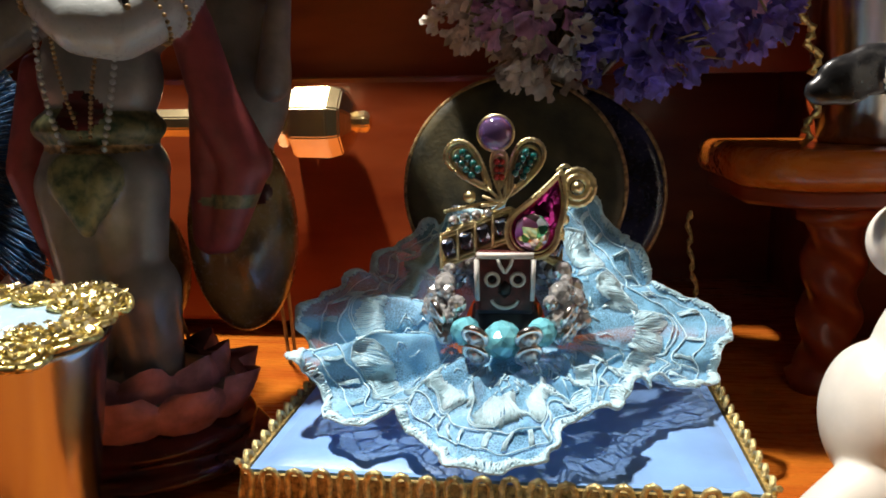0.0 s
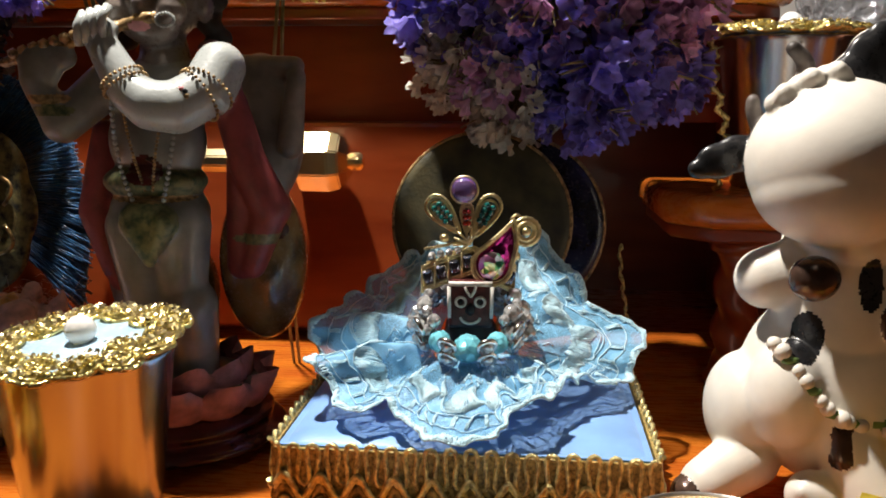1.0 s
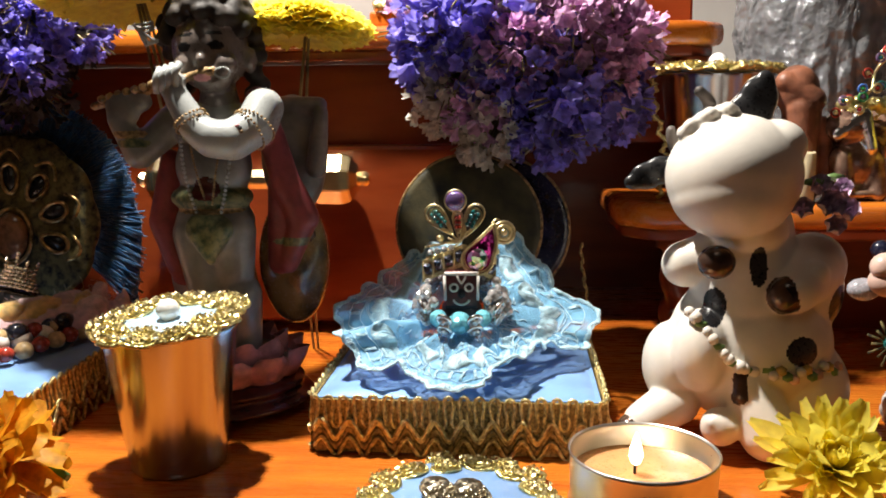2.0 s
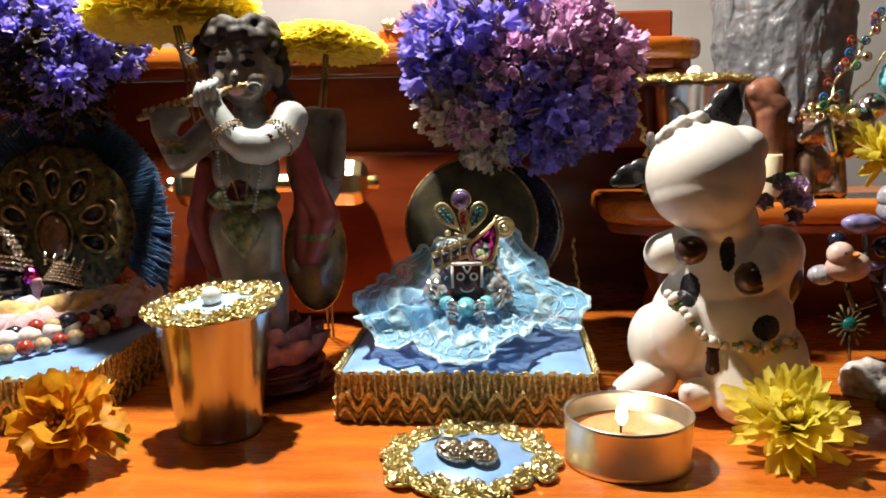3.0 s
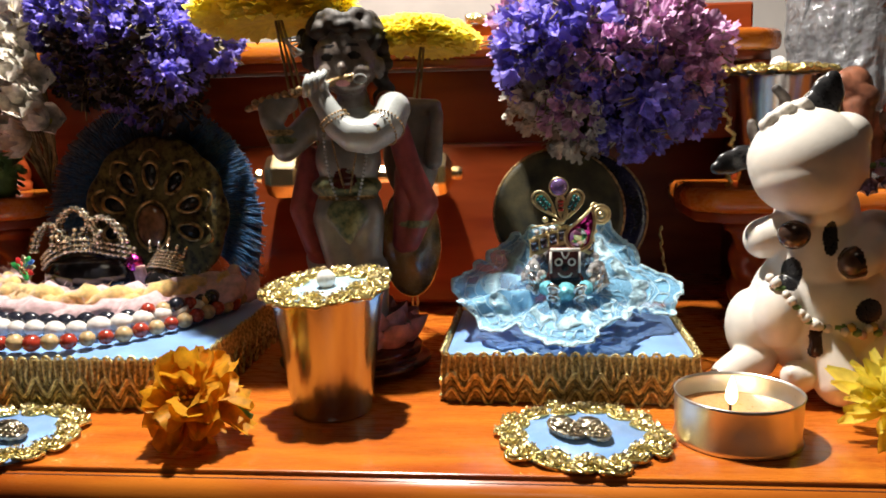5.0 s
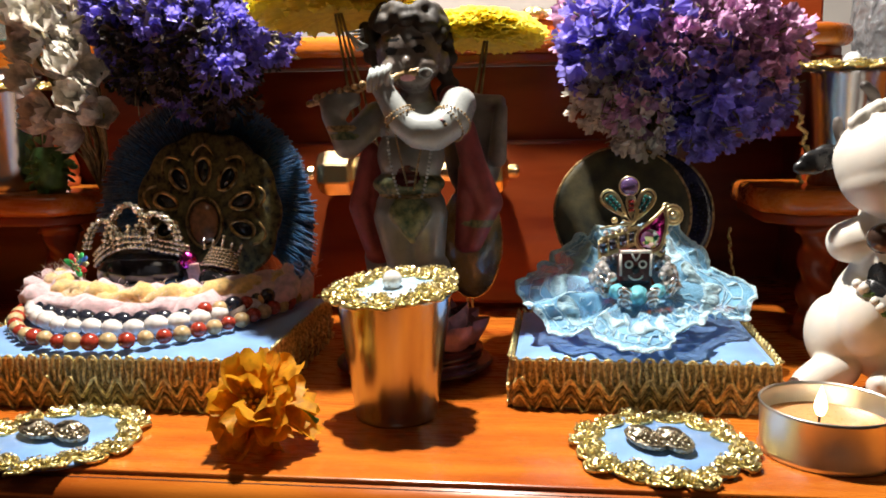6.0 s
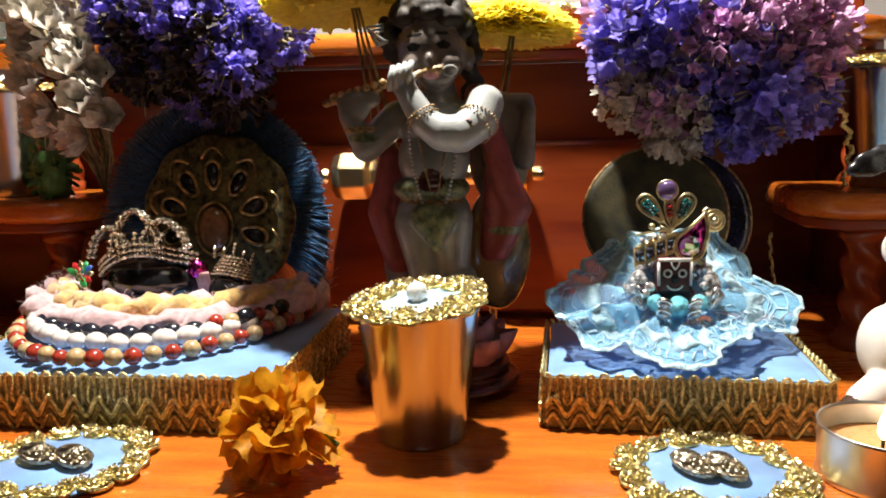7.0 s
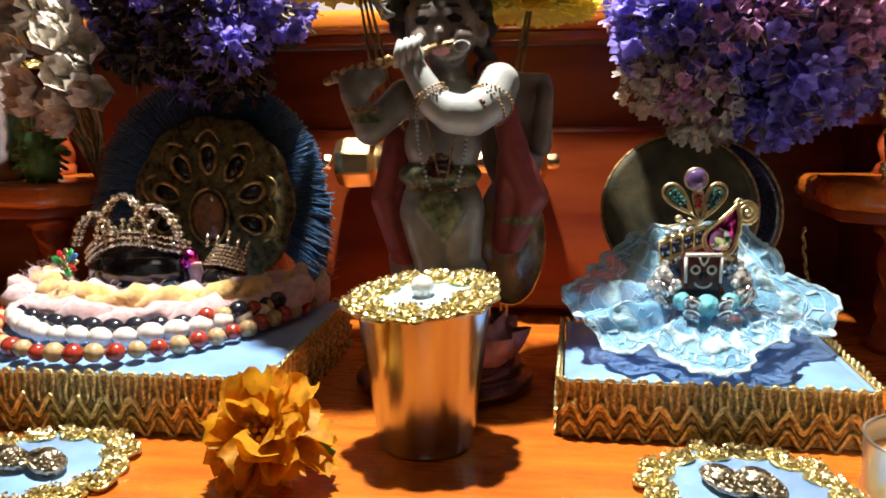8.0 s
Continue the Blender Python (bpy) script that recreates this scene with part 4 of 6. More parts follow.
W, B, H, HN, GN, PK, YL, MV = range(8)
calf_forms = [
    (W, "E", (101, 157.5, 84), (19.5, 17, 18)), (W, "E", (112.5, 158, 92.5), (8.8, 10, 7.8)), (W, "E", (100.5, 156.5, 79.5), (17.8, 16.2, 14.2)),
    (W, "E", (107, 160, 68), (11, 11, 8)), (W, "C", (108, 167, 66), (109, 167, 45), 14, 17), (W, "E", (111, 168, 30), (25, 21, 25)),
    (W, "C", (99, 165, 59), (90, 166, 56), 8, 7.2), (H, "E", (95.5, 150.5, 59.5), (5.6, 4.2, 5.2)),
    (W, "C", (128, 166, 56), (119, 152, 51), 10, 6.5), (H, "E", (115.5, 149.5, 50), (5.2, 4.2, 5.6)), (W, "E", (124, 153, 55.5), (4.6, 4, 4.4)),
    (W, "E", (127, 169, 48), (11.5, 13, 15)), (W, "E", (88, 169, 23), (9.5, 12.5, 14)), (W, "C", (88, 163, 12.5), (77, 157, 8.0), 7.5, 6),
    (H, "E", (72.5, 155, 6.2), (4, 5, 4.5)), (W, "C", (107, 152, 21), (112, 147, 9), 7.2, 8.6), (H, "C", (103.5, 149, 27), (104.5, 148, 20), 1.8, 3.6),
    (W, "E", (98.5, 149, 10), (6, 5.5, 6)), (W, "E", (95.5, 146.5, 12), (2.2, 2.2, 2.2)), (W, "E", (100.5, 145.8, 11), (2.4, 2.2, 2.4)),
    (W, "E", (125, 166, 17), (16, 16, 17.5)), (W, "E", (94, 157, 31), (9, 10, 13)),
    (B, "E", (82, 167, 85), (5.5, 2.4, 4.6)), (B, "E", (77.5, 166.6, 83.2), (5.2, 2.2, 4.4)), (B, "E", (73.8, 166.4, 81.4), (3.4, 2, 2.6)),
    (B, "E", (107.5, 168, 101.5), (6.8, 2.4, 6.5)), (B, "E", (110, 168.5, 106), (5.8, 2.2, 6.5)), (B, "E", (112, 169, 110), (3.4, 2, 5)),
    (W, "E", (108.3, 169.4, 102), (7.2, 2.2, 6.8)), (W, "E", (110.8, 169.9, 106.5), (6, 2, 6.8)),
]
for k in range(6):
    f = k / 5
    calf_forms.append((HN, "E", (94.5 + 3.8 * math.sin(2.4 * f) - 4.5 * f, 167, 100 + 8.5 * f), (2.4 - 0.5 * f,) * 3))
    calf_forms.append((HN, "E", (88 - 3.5 * math.sin(1.7 * f), 167, 89 + 8 * f), (2.4 - 0.7 * f,) * 3))
for k in range(9):
    calf_forms.append((W, "E", (86 + 1.7 * k, 156 - 1.5 * math.sin(k * 2), 85 + 18 * math.sqrt(1 - ((86 + 1.7 * k - 101) / 19.5) ** 2) + 0.6 * math.sin(k * 2.1)), (2.3, 2.3, 2.3)))
calf_paints = [(B, (108, 151, 58), (2.6, 6, 6)), (B, (95.5, 152, 46), (4.2, 7, 6.2)), (B, (123, 146, 33.5), (7.5, 6, 5.5)), (B, (135, 160, 45), (5, 6, 6)),
               (B, (118, 150, 93), (0, 0, 0.1)), (B, (105, 143, 66.5), (1.6, 3, 0.9)), (H, (104, 141, 90), (0.1, 0.1, 0.1)), (GN, (112, 142, 28), (6, 6, 2.2))]
calf_paints = [p for p in calf_paints if min(p[2]) > 0.5]



def calf_extra(bm):
    rng = random.Random(8)
    for k in range(13):
        f = k / 12
        c = mm(89 + 18 * f, 153 - 6.0 * math.sin(f * 2.2), 42 - 15 * f + 2 * math.cos(f * 5))
        if k % 3 == 2:
            ball(c, (0.0022, 0.0012, 0.0012), bm, 1, GN)
        else:
            ball(c, 0.0016 + 0.0005 * rng.random(), bm, 2, (W, W, PK)[k % 3] if k < 6 else W)
    for k in range(12):
        ball(mm(112 + 2.0 * k, 145.5 + 0.09 * k * k, 27 + 1.5 * math.sin(k * 1.7)), 0.0017, bm, 1, (W, YL, GN, PK)[k % 4])
    for c, r in ((mm(127, 156, 74.5), 0.0062), (mm(133, 158, 72), 0.0056), (mm(121.5, 157, 73), 0.0050), (mm(129, 157, 68.5), 0.0048), (mm(125, 160, 79), 0.0050), (mm(132, 160, 78), 0.0046)):
        rosette(bm, c, r, MV, 6, rng)
    for c in (mm(124, 158, 82), mm(131, 161, 83)):
        ball(c, (0.0035, 0.0015, 0.0014), bm, 1, GN)


M["mauve_glaze"] = mat("mauve_glaze", (0.80, 0.62, 0.80), 0.45, var=0.2, scale=300, island=0.2)
M["green_glaze"] = mat("green_glaze", (0.20, 0.34, 0.10), 0.45, var=0.25)
M["pink_glaze"] = mat("peach_glaze", (0.75, 0.48, 0.36), 0.45, var=0.15)
M["yellow_glaze"] = mat("yellow_glaze", (0.72, 0.50, 0.12), 0.45, var=0.15)
blob_statue("calf_statue", calf_forms, calf_paints, ["white", "black", "hoof", "horn", "green_glaze", "pink_glaze", "yellow_glaze", "mauve_glaze"], 0.00055,
            "white glazed ceramic calf statue with black spots and flowers", "statue", calf_extra, 14)

# ---- standing statue on a lotus base ----
SK, RD, DK, GD, GR, HR, LP, GY, BR, MA, FC, LG = range(12)
kf = [
    # head, neck and trunk, in colours darkened to stand for shade
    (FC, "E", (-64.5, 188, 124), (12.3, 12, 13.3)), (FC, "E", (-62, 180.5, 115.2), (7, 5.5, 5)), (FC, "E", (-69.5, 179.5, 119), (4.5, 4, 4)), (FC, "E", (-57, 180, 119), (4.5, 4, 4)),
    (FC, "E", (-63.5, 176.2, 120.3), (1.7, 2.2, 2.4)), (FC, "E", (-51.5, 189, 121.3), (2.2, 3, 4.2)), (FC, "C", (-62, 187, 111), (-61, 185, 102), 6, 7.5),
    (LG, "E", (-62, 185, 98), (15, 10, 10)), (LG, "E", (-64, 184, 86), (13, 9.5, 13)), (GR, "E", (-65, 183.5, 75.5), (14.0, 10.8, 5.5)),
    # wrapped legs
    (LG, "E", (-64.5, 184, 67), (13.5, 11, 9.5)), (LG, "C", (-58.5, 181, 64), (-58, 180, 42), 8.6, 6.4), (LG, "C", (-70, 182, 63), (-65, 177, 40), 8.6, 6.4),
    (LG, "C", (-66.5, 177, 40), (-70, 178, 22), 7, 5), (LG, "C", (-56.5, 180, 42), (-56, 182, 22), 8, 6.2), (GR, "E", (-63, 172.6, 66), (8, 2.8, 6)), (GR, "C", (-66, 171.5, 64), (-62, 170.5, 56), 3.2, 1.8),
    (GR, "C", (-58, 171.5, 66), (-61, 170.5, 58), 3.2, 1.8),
    # bent arm that catches the light, kept in the palest colour, and its raised fist
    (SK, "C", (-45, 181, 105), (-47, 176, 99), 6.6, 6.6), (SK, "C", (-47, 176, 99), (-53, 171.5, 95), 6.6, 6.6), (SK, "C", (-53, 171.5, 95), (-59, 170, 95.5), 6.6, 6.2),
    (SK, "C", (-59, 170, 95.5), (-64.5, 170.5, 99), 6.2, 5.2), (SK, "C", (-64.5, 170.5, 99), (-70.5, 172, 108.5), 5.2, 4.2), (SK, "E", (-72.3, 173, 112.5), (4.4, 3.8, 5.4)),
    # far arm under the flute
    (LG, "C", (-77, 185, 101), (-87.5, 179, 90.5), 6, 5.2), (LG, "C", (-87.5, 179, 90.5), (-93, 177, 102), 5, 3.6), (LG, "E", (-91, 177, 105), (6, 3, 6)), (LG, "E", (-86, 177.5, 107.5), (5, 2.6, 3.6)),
    (GD, "C", (-101.5, 178.5, 106.2), (-60, 175.0, 117.2), 1.5, 1.3),
    # shawl: a narrow fall from the shoulder, and its end on the other side
    (RD, "C", (-48.5, 186, 108), (-43.5, 183, 96), 4.4, 4.4), (RD, "C", (-43.5, 183, 96), (-39.5, 184, 80), 4.6, 5.0), (RD, "C", (-39.5, 184, 80), (-34.5, 186, 68), 5.2, 5.6), (RD, "C", (-34.5, 186, 68), (-41, 188, 52), 5.2, 4.0),
    (RD, "C", (-41.5, 187, 80), (-44, 189, 52), 5, 4.4), (RD, "C", (-81, 189, 88), (-85.5, 189, 66), 3.6, 4.6), (RD, "C", (-85.5, 189, 66), (-81, 190, 50), 4.6, 4), (RD, "C", (-78, 192, 84), (-79, 193, 48), 5, 6),
    # grey slab and round pot behind
    (GY, "E", (-42, 206, 88), (12, 7, 22)), (GY, "C", (-48, 204, 106.5), (-31.5, 203, 106), 3.0, 3.0), (GY, "C", (-30.5, 201, 103), (-32, 198, 84), 2.8, 3.8), (BR, "E", (-43, 205, 50), (13, 11.5, 24)),
    (BR, "E", (-72, 207, 40), (14, 10, 18)), (LG, "C", (-78, 198, 30), (-79, 196, 45), 6, 7),
    (MA, "E", (-65, 188, 4.5), (31.5, 29, 4.5)), (MA, "E", (-65, 188, 9.5), (28, 25.5, 5)), (GY, "E", (-65, 188, 17), (24, 20, 6)),
]
rng = random.Random(3)
for k in range(130):
    a, h = rng.uniform(0, 6.283), rng.uniform(0, 1)
    x, y, z = 14.5 * math.cos(a) * math.sqrt(1 - 0.6 * h * h), 12.5 * math.sin(a) * math.sqrt(1 - 0.6 * h * h), 4 + 13 * h
    if y < -6 and z < 9:
        continue
    kf.append((HR, "E", (-65 + x, 191 + y, 124.5 + z), (3.0, 3.0, 2.8)))
for k in range(8):
    kf.append((HR, "E", (-51 + 1.5 * math.sin(k * 2), 194 + 1.2 * math.cos(k * 3), 126 - 3.2 * k), (3.4, 3.4, 3.0)))
    kf.append((HR, "E", (-77 + 1.8 * math.sin(k * 2), 193, 131 - 2.6 * k), (3.6, 3.4, 3.0)))
    kf.append((HR, "E", (-81 + 2.6 * math.sin(k * 1.7), 194 + k % 3, 124 + 1.6 * k), (2.6, 2.6, 2.6)))
kp = [(MA, (-64, 174, 79), (5, 4, 4)), (DK, (-69.5, 176.8, 124.8), (2.7, 3, 1.5)), (DK, (-58.5, 176.8, 125.3), (2.7, 3, 1.5)),
      (DK, (-69.5, 177, 128.7), (3.6, 3, 0.7)), (DK, (-58.5, 177, 129.3), (3.6, 3, 0.7)), (LP, (-63, 175.5, 114.9), (2.8, 3, 1.3)),
      (MA, (-38, 203, 60), (5, 10, 4)), (GD, (-89, 176, 97), (6, 6, 1.4)), (GR, (-88, 176, 94), (6, 6, 1.6)), (GR, (-36, 186, 60), (9, 9, 1.6)), (GD, (-64, 176, 71.5), (15, 9, 0.9))]


def lotus(bm):
    for ring, (n, r, tilt, z) in enumerate(((10, 26.5, 40, 10.0), (10, 23.0, 62, 12.5))):
        for i in range(n):
            a = 360 / n * (i + 0.5 * ring)
            k = len(bm.verts)

            def fn(u, v):
                s = (v - 0.5) * 2
                w = 0.0100 * math.sin(math.pi * (0.20 + 0.72 * u)) ** 0.55
                return (0.0140 * u * (1 - 0.42 * s * s * u), s * w, 0.0034 * s * s + 0.0046 * u * u)
            grid(fn, 6, 4, bm, LP + 0)
            A = math.radians(a)
            move(bm, Matrix.Translation(mm(-65, 188, z)) @ Matrix.Diagonal((1, 0.87, 1, 1)) @ pose(r / 1000 * math.cos(A) * 0.86, r / 1000 * math.sin(A) * 0.86, 0, 0, 0, a) @ pose(0, 0, 0, 0, -tilt, 0), k)
    # strings of pearls down the chest, flute bands, hem pearls
    for s in (-1, 1):
        for k in range(26):
            f = k / 25
            ball(mm(-62.5 + s * (8.5 - 7.5 * f * f), 174.2 - 2.2 * math.sin(3 * f), 99 - 36 * f), 0.0007, bm, 1, SK)
            ball(mm(-62.5 + s * (6.0 - 5.0 * f), 173.8 - 1.8 * math.sin(3 * f), 98 - 24 * f), 0.0005, bm, 1, GD)
    for cen, axis, r, n in ((mm(-66.4, 171.0, 102.0), Vector((-6, 1.5, 9.5)), 0.0054, 26), (mm(-65.4, 170.8, 100.4), Vector((-6, 1.5, 9.5)), 0.0057, 26), (mm(-46.9, 176.3, 99.4), Vector((-3, -6, -6)), 0.0070, 30), (mm(-48.4, 174.6, 97.9), Vector((-5, -5, -4)), 0.0071, 30)):
        q = axis.to_track_quat("Z", "Y").to_matrix()
        for i in range(n):
            ball(cen + q @ Vector((r * math.cos(6.283 * i / n), r * math.sin(6.283 * i / n), 0)), 0.0005, bm, 1, GD)
    for k in range(15):     # beaded cuff and armlet ornament on the lit arm
        ball(mm(-62.6 + 0.5 * math.sin(k * 0.6), 165.6 + 0.14 * k, 94.5 + 0.62 * k), 0.0005, bm, 1, DK)
    for k in range(9):
        ball(mm(-50.2 + 1.6 * math.cos(k * 0.7), 167.2 + 0.2 * k, 97.8 + 1.8 * math.sin(k * 0.7)), 0.0008, bm, 1, (GD, DK, LP)[k % 3])
    for k in range(7):
        ball(mm(-98 + 3.0 * k, 177.2 - 0.3 * k, 108.4 + 0.75 * k), (0.0017, 0.0015, 0.0016), bm, 1, GD)
    for k in range(4):
        tube([mm(-76.5 + 2.1 * k, 170.6, 110 + 0.5 * k), mm(-76 + 2.1 * k, 169.4, 114.5 + 0.7 * k), mm(-75.2 + 2.1 * k, 171.6, 118 + 0.5 * k)], 0.0012, 6, bm, mi=SK)
    for k in range(3):
        tube([mm(-80, 180, 131 + k), mm(-84 - k, 178, 129 + 1.5 * k), mm(-82 + k, 177.5, 125.5 + k), mm(-78.5, 179, 127)], 0.0006, 5, bm, mi=SK)
    for k in range(18):     # nose ring and pearls over the brow
        ball(mm(-56.5 + 2.4 * math.cos(k * 0.35), 175.4, 116.4 + 1.6 * math.sin(k * 0.35)), 0.0005, bm, 1, SK)


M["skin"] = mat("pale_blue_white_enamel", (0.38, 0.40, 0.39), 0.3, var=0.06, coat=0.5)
# face, trunk, legs and far arm: same figure, shade put into darker base colours
M["face"] = mat("shaded_brown_face_enamel", (0.19, 0.155, 0.135), 0.3, var=0.15, scale=150, coat=0.4)
M["shaded_skin"] = mat("shaded_grey_enamel", (0.22, 0.215, 0.20), 0.35, var=0.15, scale=150, coat=0.4)
M["shawl"] = mat("dusty_red_enamel", (0.24, 0.045, 0.045), 0.5, var=0.14, scale=220, bump=0.3, fine=700)
M["greenband"] = mat("green_gold_patterned_enamel", (0.16, 0.15, 0.07), 0.45, var=0.45, scale=500, dark=(0.03, 0.06, 0.03))
M["hair"] = mat("black_brown_hair_enamel", (0.03, 0.022, 0.016), 0.65, var=0.3)
M["lip"] = mat("dusty_pink_enamel", (0.66, 0.29, 0.31), 0.45, var=0.2, scale=200)
M["greyslab"] = mat("grey_cream_enamel", (0.24, 0.20, 0.17), 0.4, var=0.2, scale=120)
M["pot"] = mat("golden_brown_glaze", (0.30, 0.19, 0.07), 0.25, var=0.35, scale=90, coat=0.6)
M["maroon"] = mat("dark_maroon_lacquer", (0.085, 0.016, 0.016), 0.22, var=0.3, scale=120, coat=0.6)
M["oldgold"] = mat("old_gold_enamel", (0.42, 0.27, 0.12), 0.4, 0.3, var=0.35, scale=600)
blob_statue("flute_player_statue", kf, kp, ["skin", "shawl", "black", "oldgold", "greenband", "hair", "lip", "greyslab", "pot", "maroon", "face", "shaded_skin"], 0.0006,
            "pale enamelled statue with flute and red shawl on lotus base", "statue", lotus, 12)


# ---- dried flower bouquets ----
def floret(bm, m, r, mi, rng):
    """A papery funnel with five ruffled lobes and a pale tube."""
    k = len(bm.verts)
    ph = rng.random() * 6

    def fn(u, v):
        a = 2 * math.pi * u
        lobe = 1 + 0.13 * math.cos(5 * a + ph)
        rr = r * (0.12 + 0.88 * v ** 1.3) * (lobe if v > 0.6 else 1)
        return (rr * math.cos(a), rr * math.sin(a), r * 1.7 * v - 0.35 * r * v * v + 0.24 * r * v * v * math.sin(7 * a + ph) + 0.16 * r * v * math.sin(3 * a + 2 * ph))
    grid(fn, 26, 3, bm, mi, closed_u=True)
    move(bm, m, k)


def sprig(seed, n, size, mi):
    rng = random.Random(seed)
    bm = bmesh.new()
    for i in range(n):
        a, t = rng.random() * 6.283, math.acos(1 - rng.random() * 1.0)
        d = Vector((math.sin(t) * math.cos(a), math.sin(t) * math.sin(a), math.cos(t)))
        base = d * size * rng.uniform(0.55, 1.0)
        q = d.to_track_quat("Z", "Y").to_matrix().to_4x4()
        floret(bm, Matrix.Translation(base) @ q @ pose(0, 0, 0, rng.uniform(-30, 30), rng.uniform(-30, 30), 0), size * rng.uniform(0.14, 0.23), mi, rng)
        tube([Vector((0, 0, -size * 0.6)), base * 0.5, base], size * 0.026, 4, bm, mi=1)
        if i % 3 == 0:      # pale dry calyx between the florets
            tube([base * 0.55, base * 1.05 + Vector((0, 0, size * 0.05))], lambda t: size * (0.05 - 0.03 * t), 5, bm, mi=2)
    for i in range(5):
        a = rng.random() * 6.283
        tube([(0, 0, 0), (size * 0.5 * math.cos(a), size * 0.5 * math.sin(a), size * 0.5), (size * 1.1 * math.cos(a), size * 1.1 * math.sin(a), size * 0.8)], size * 0.02, 4, bm, mi=1)
    return bm


SPRIG = {}
for col in ("violet", "mauve", "cream"):
    SPRIG[col] = [mesh_of(sprig(s + len(col), 52, 0.0125, 0), col + "_sprig", [col, "drystem", "palecalyx"]) for s in range(3)]

# dry sprigs, which double as painted shade low in the bunches
SPRIG["dry"] = [mesh_of(sprig(s + 31, 34, 0.0120, 0), "dry_shade_sprig", ["calyx", "drystem", "calyx"]) for s in range(3)]


def bouquet(label, c, r, n, seed, colour, foot, size=1.0):
    """colour(x, z, rng) names a sprig's colour; x and z run from -1 to 1 over the bunch."""
    rng = random.Random(seed)
    b = thing("dried_bouquet", Matrix.Translation(foot), label, "bouquet", "dried bouquets")
    for i in range(n):
        z = 1 - 2 * (i + 0.5) / n
        a = i * 2.39996
        d = Vector((math.sqrt(1 - z * z) * math.cos(a), math.sqrt(1 - z * z) * math.sin(a), z)) * rng.uniform(0.45, 0.88)
        p = Vector((c[0] + d.x * r[0], c[1] + d.y * r[1], c[2] + d.z * r[2]))
        out = Vector((d.x, d.y * 1.0 - 0.25, d.z + 0.25)).normalized()
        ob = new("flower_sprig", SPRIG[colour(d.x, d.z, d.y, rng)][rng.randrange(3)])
        ob.parent = b
        s = size * rng.uniform(0.75, 1.18)
        ob.matrix_basis = Matrix.Translation(p - Vector(foot)) @ (out.to_track_quat("Z", "Y").to_matrix().to_4x4()) @ pose(0, 0, 0, 0, 0, rng.uniform(0, 360)) @ Matrix.Diagonal((s, s, s, 1))
    for i in range(5):
        a = i * 1.257
        top = Vector((c[0] + 0.2 * r[0] * math.cos(a), c[1] + 0.021 + 0.1 * r[1] * math.sin(a), c[2])) - Vector(foot)
        part("stem", tube([(0.003 * math.cos(a), 0.003 * math.sin(a), 0.0), top * 0.45 + Vector((0, 0, 0.01)), top], 0.0008, 5), "drystem", b)
    return b


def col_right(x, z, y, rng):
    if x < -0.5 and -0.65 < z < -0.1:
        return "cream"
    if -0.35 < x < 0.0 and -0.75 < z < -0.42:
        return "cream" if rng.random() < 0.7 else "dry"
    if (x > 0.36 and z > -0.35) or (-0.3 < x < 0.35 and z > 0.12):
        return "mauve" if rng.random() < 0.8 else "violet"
    # dark dry sprigs low on the left: straw, and shade given as colour
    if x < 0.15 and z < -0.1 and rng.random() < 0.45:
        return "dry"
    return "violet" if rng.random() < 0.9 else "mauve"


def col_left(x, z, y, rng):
    # dry sprigs gather in the middle and below, colouring in the shade there
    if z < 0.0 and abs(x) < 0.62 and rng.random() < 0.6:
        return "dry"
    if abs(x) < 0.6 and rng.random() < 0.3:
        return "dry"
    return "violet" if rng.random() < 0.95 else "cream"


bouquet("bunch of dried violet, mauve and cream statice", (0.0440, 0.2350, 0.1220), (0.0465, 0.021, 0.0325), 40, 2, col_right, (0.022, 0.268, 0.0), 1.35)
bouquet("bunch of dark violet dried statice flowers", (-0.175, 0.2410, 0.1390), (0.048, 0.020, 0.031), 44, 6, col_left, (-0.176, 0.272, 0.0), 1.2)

# loose white paper-like blossoms beside the violet bunch
white = thing("white_blossom_spray", at(-0.236, 0.262, 0.0672), "spray of white cupped blossoms beside the violet bouquet", "flower spray")
rng = random.Random(17)
for k in range(34):
    x, z = -0.239 + rng.uniform(-0.017, 0.016), 0.096 + 0.060 * k / 33
    x += 0.014 * (1 - k / 33)
    p = Vector((x, 0.228 + rng.uniform(-0.008, 0.008), z))
    bm = bmesh.new()
    for j in range(5):
        petal(bm, 0.0100, 0.0104, 0.6, 0.5, pose(0, 0, 0, 0, 0, 72 * j) @ pose(0, 0, 0, 0, -16, 0), 4, 0, 0, rng)
    if k % 5 == 4:
        ball((0, 0, 0.002), 0.0022, bm, 1, 1)
    d = Vector((rng.uniform(-0.7, 0.5), -0.8, rng.uniform(-0.2, 0.8))).normalized()
    part("blossom", bm, ["cream", "yellow"], white, m=Matrix.Translation(p - Vector((-0.236, 0.262, 0.0672))) @ d.to_track_quat("Z", "Y").to_matrix().to_4x4())
    part("stem", tube([p - Vector((-0.236, 0.262, 0.0672)), (p - Vector((-0.236, 0.262, 0.0672))) * 0.5 + Vector((0, 0.006, 0)), (0, 0, 0)], 0.0006, 4), "drystem", white)


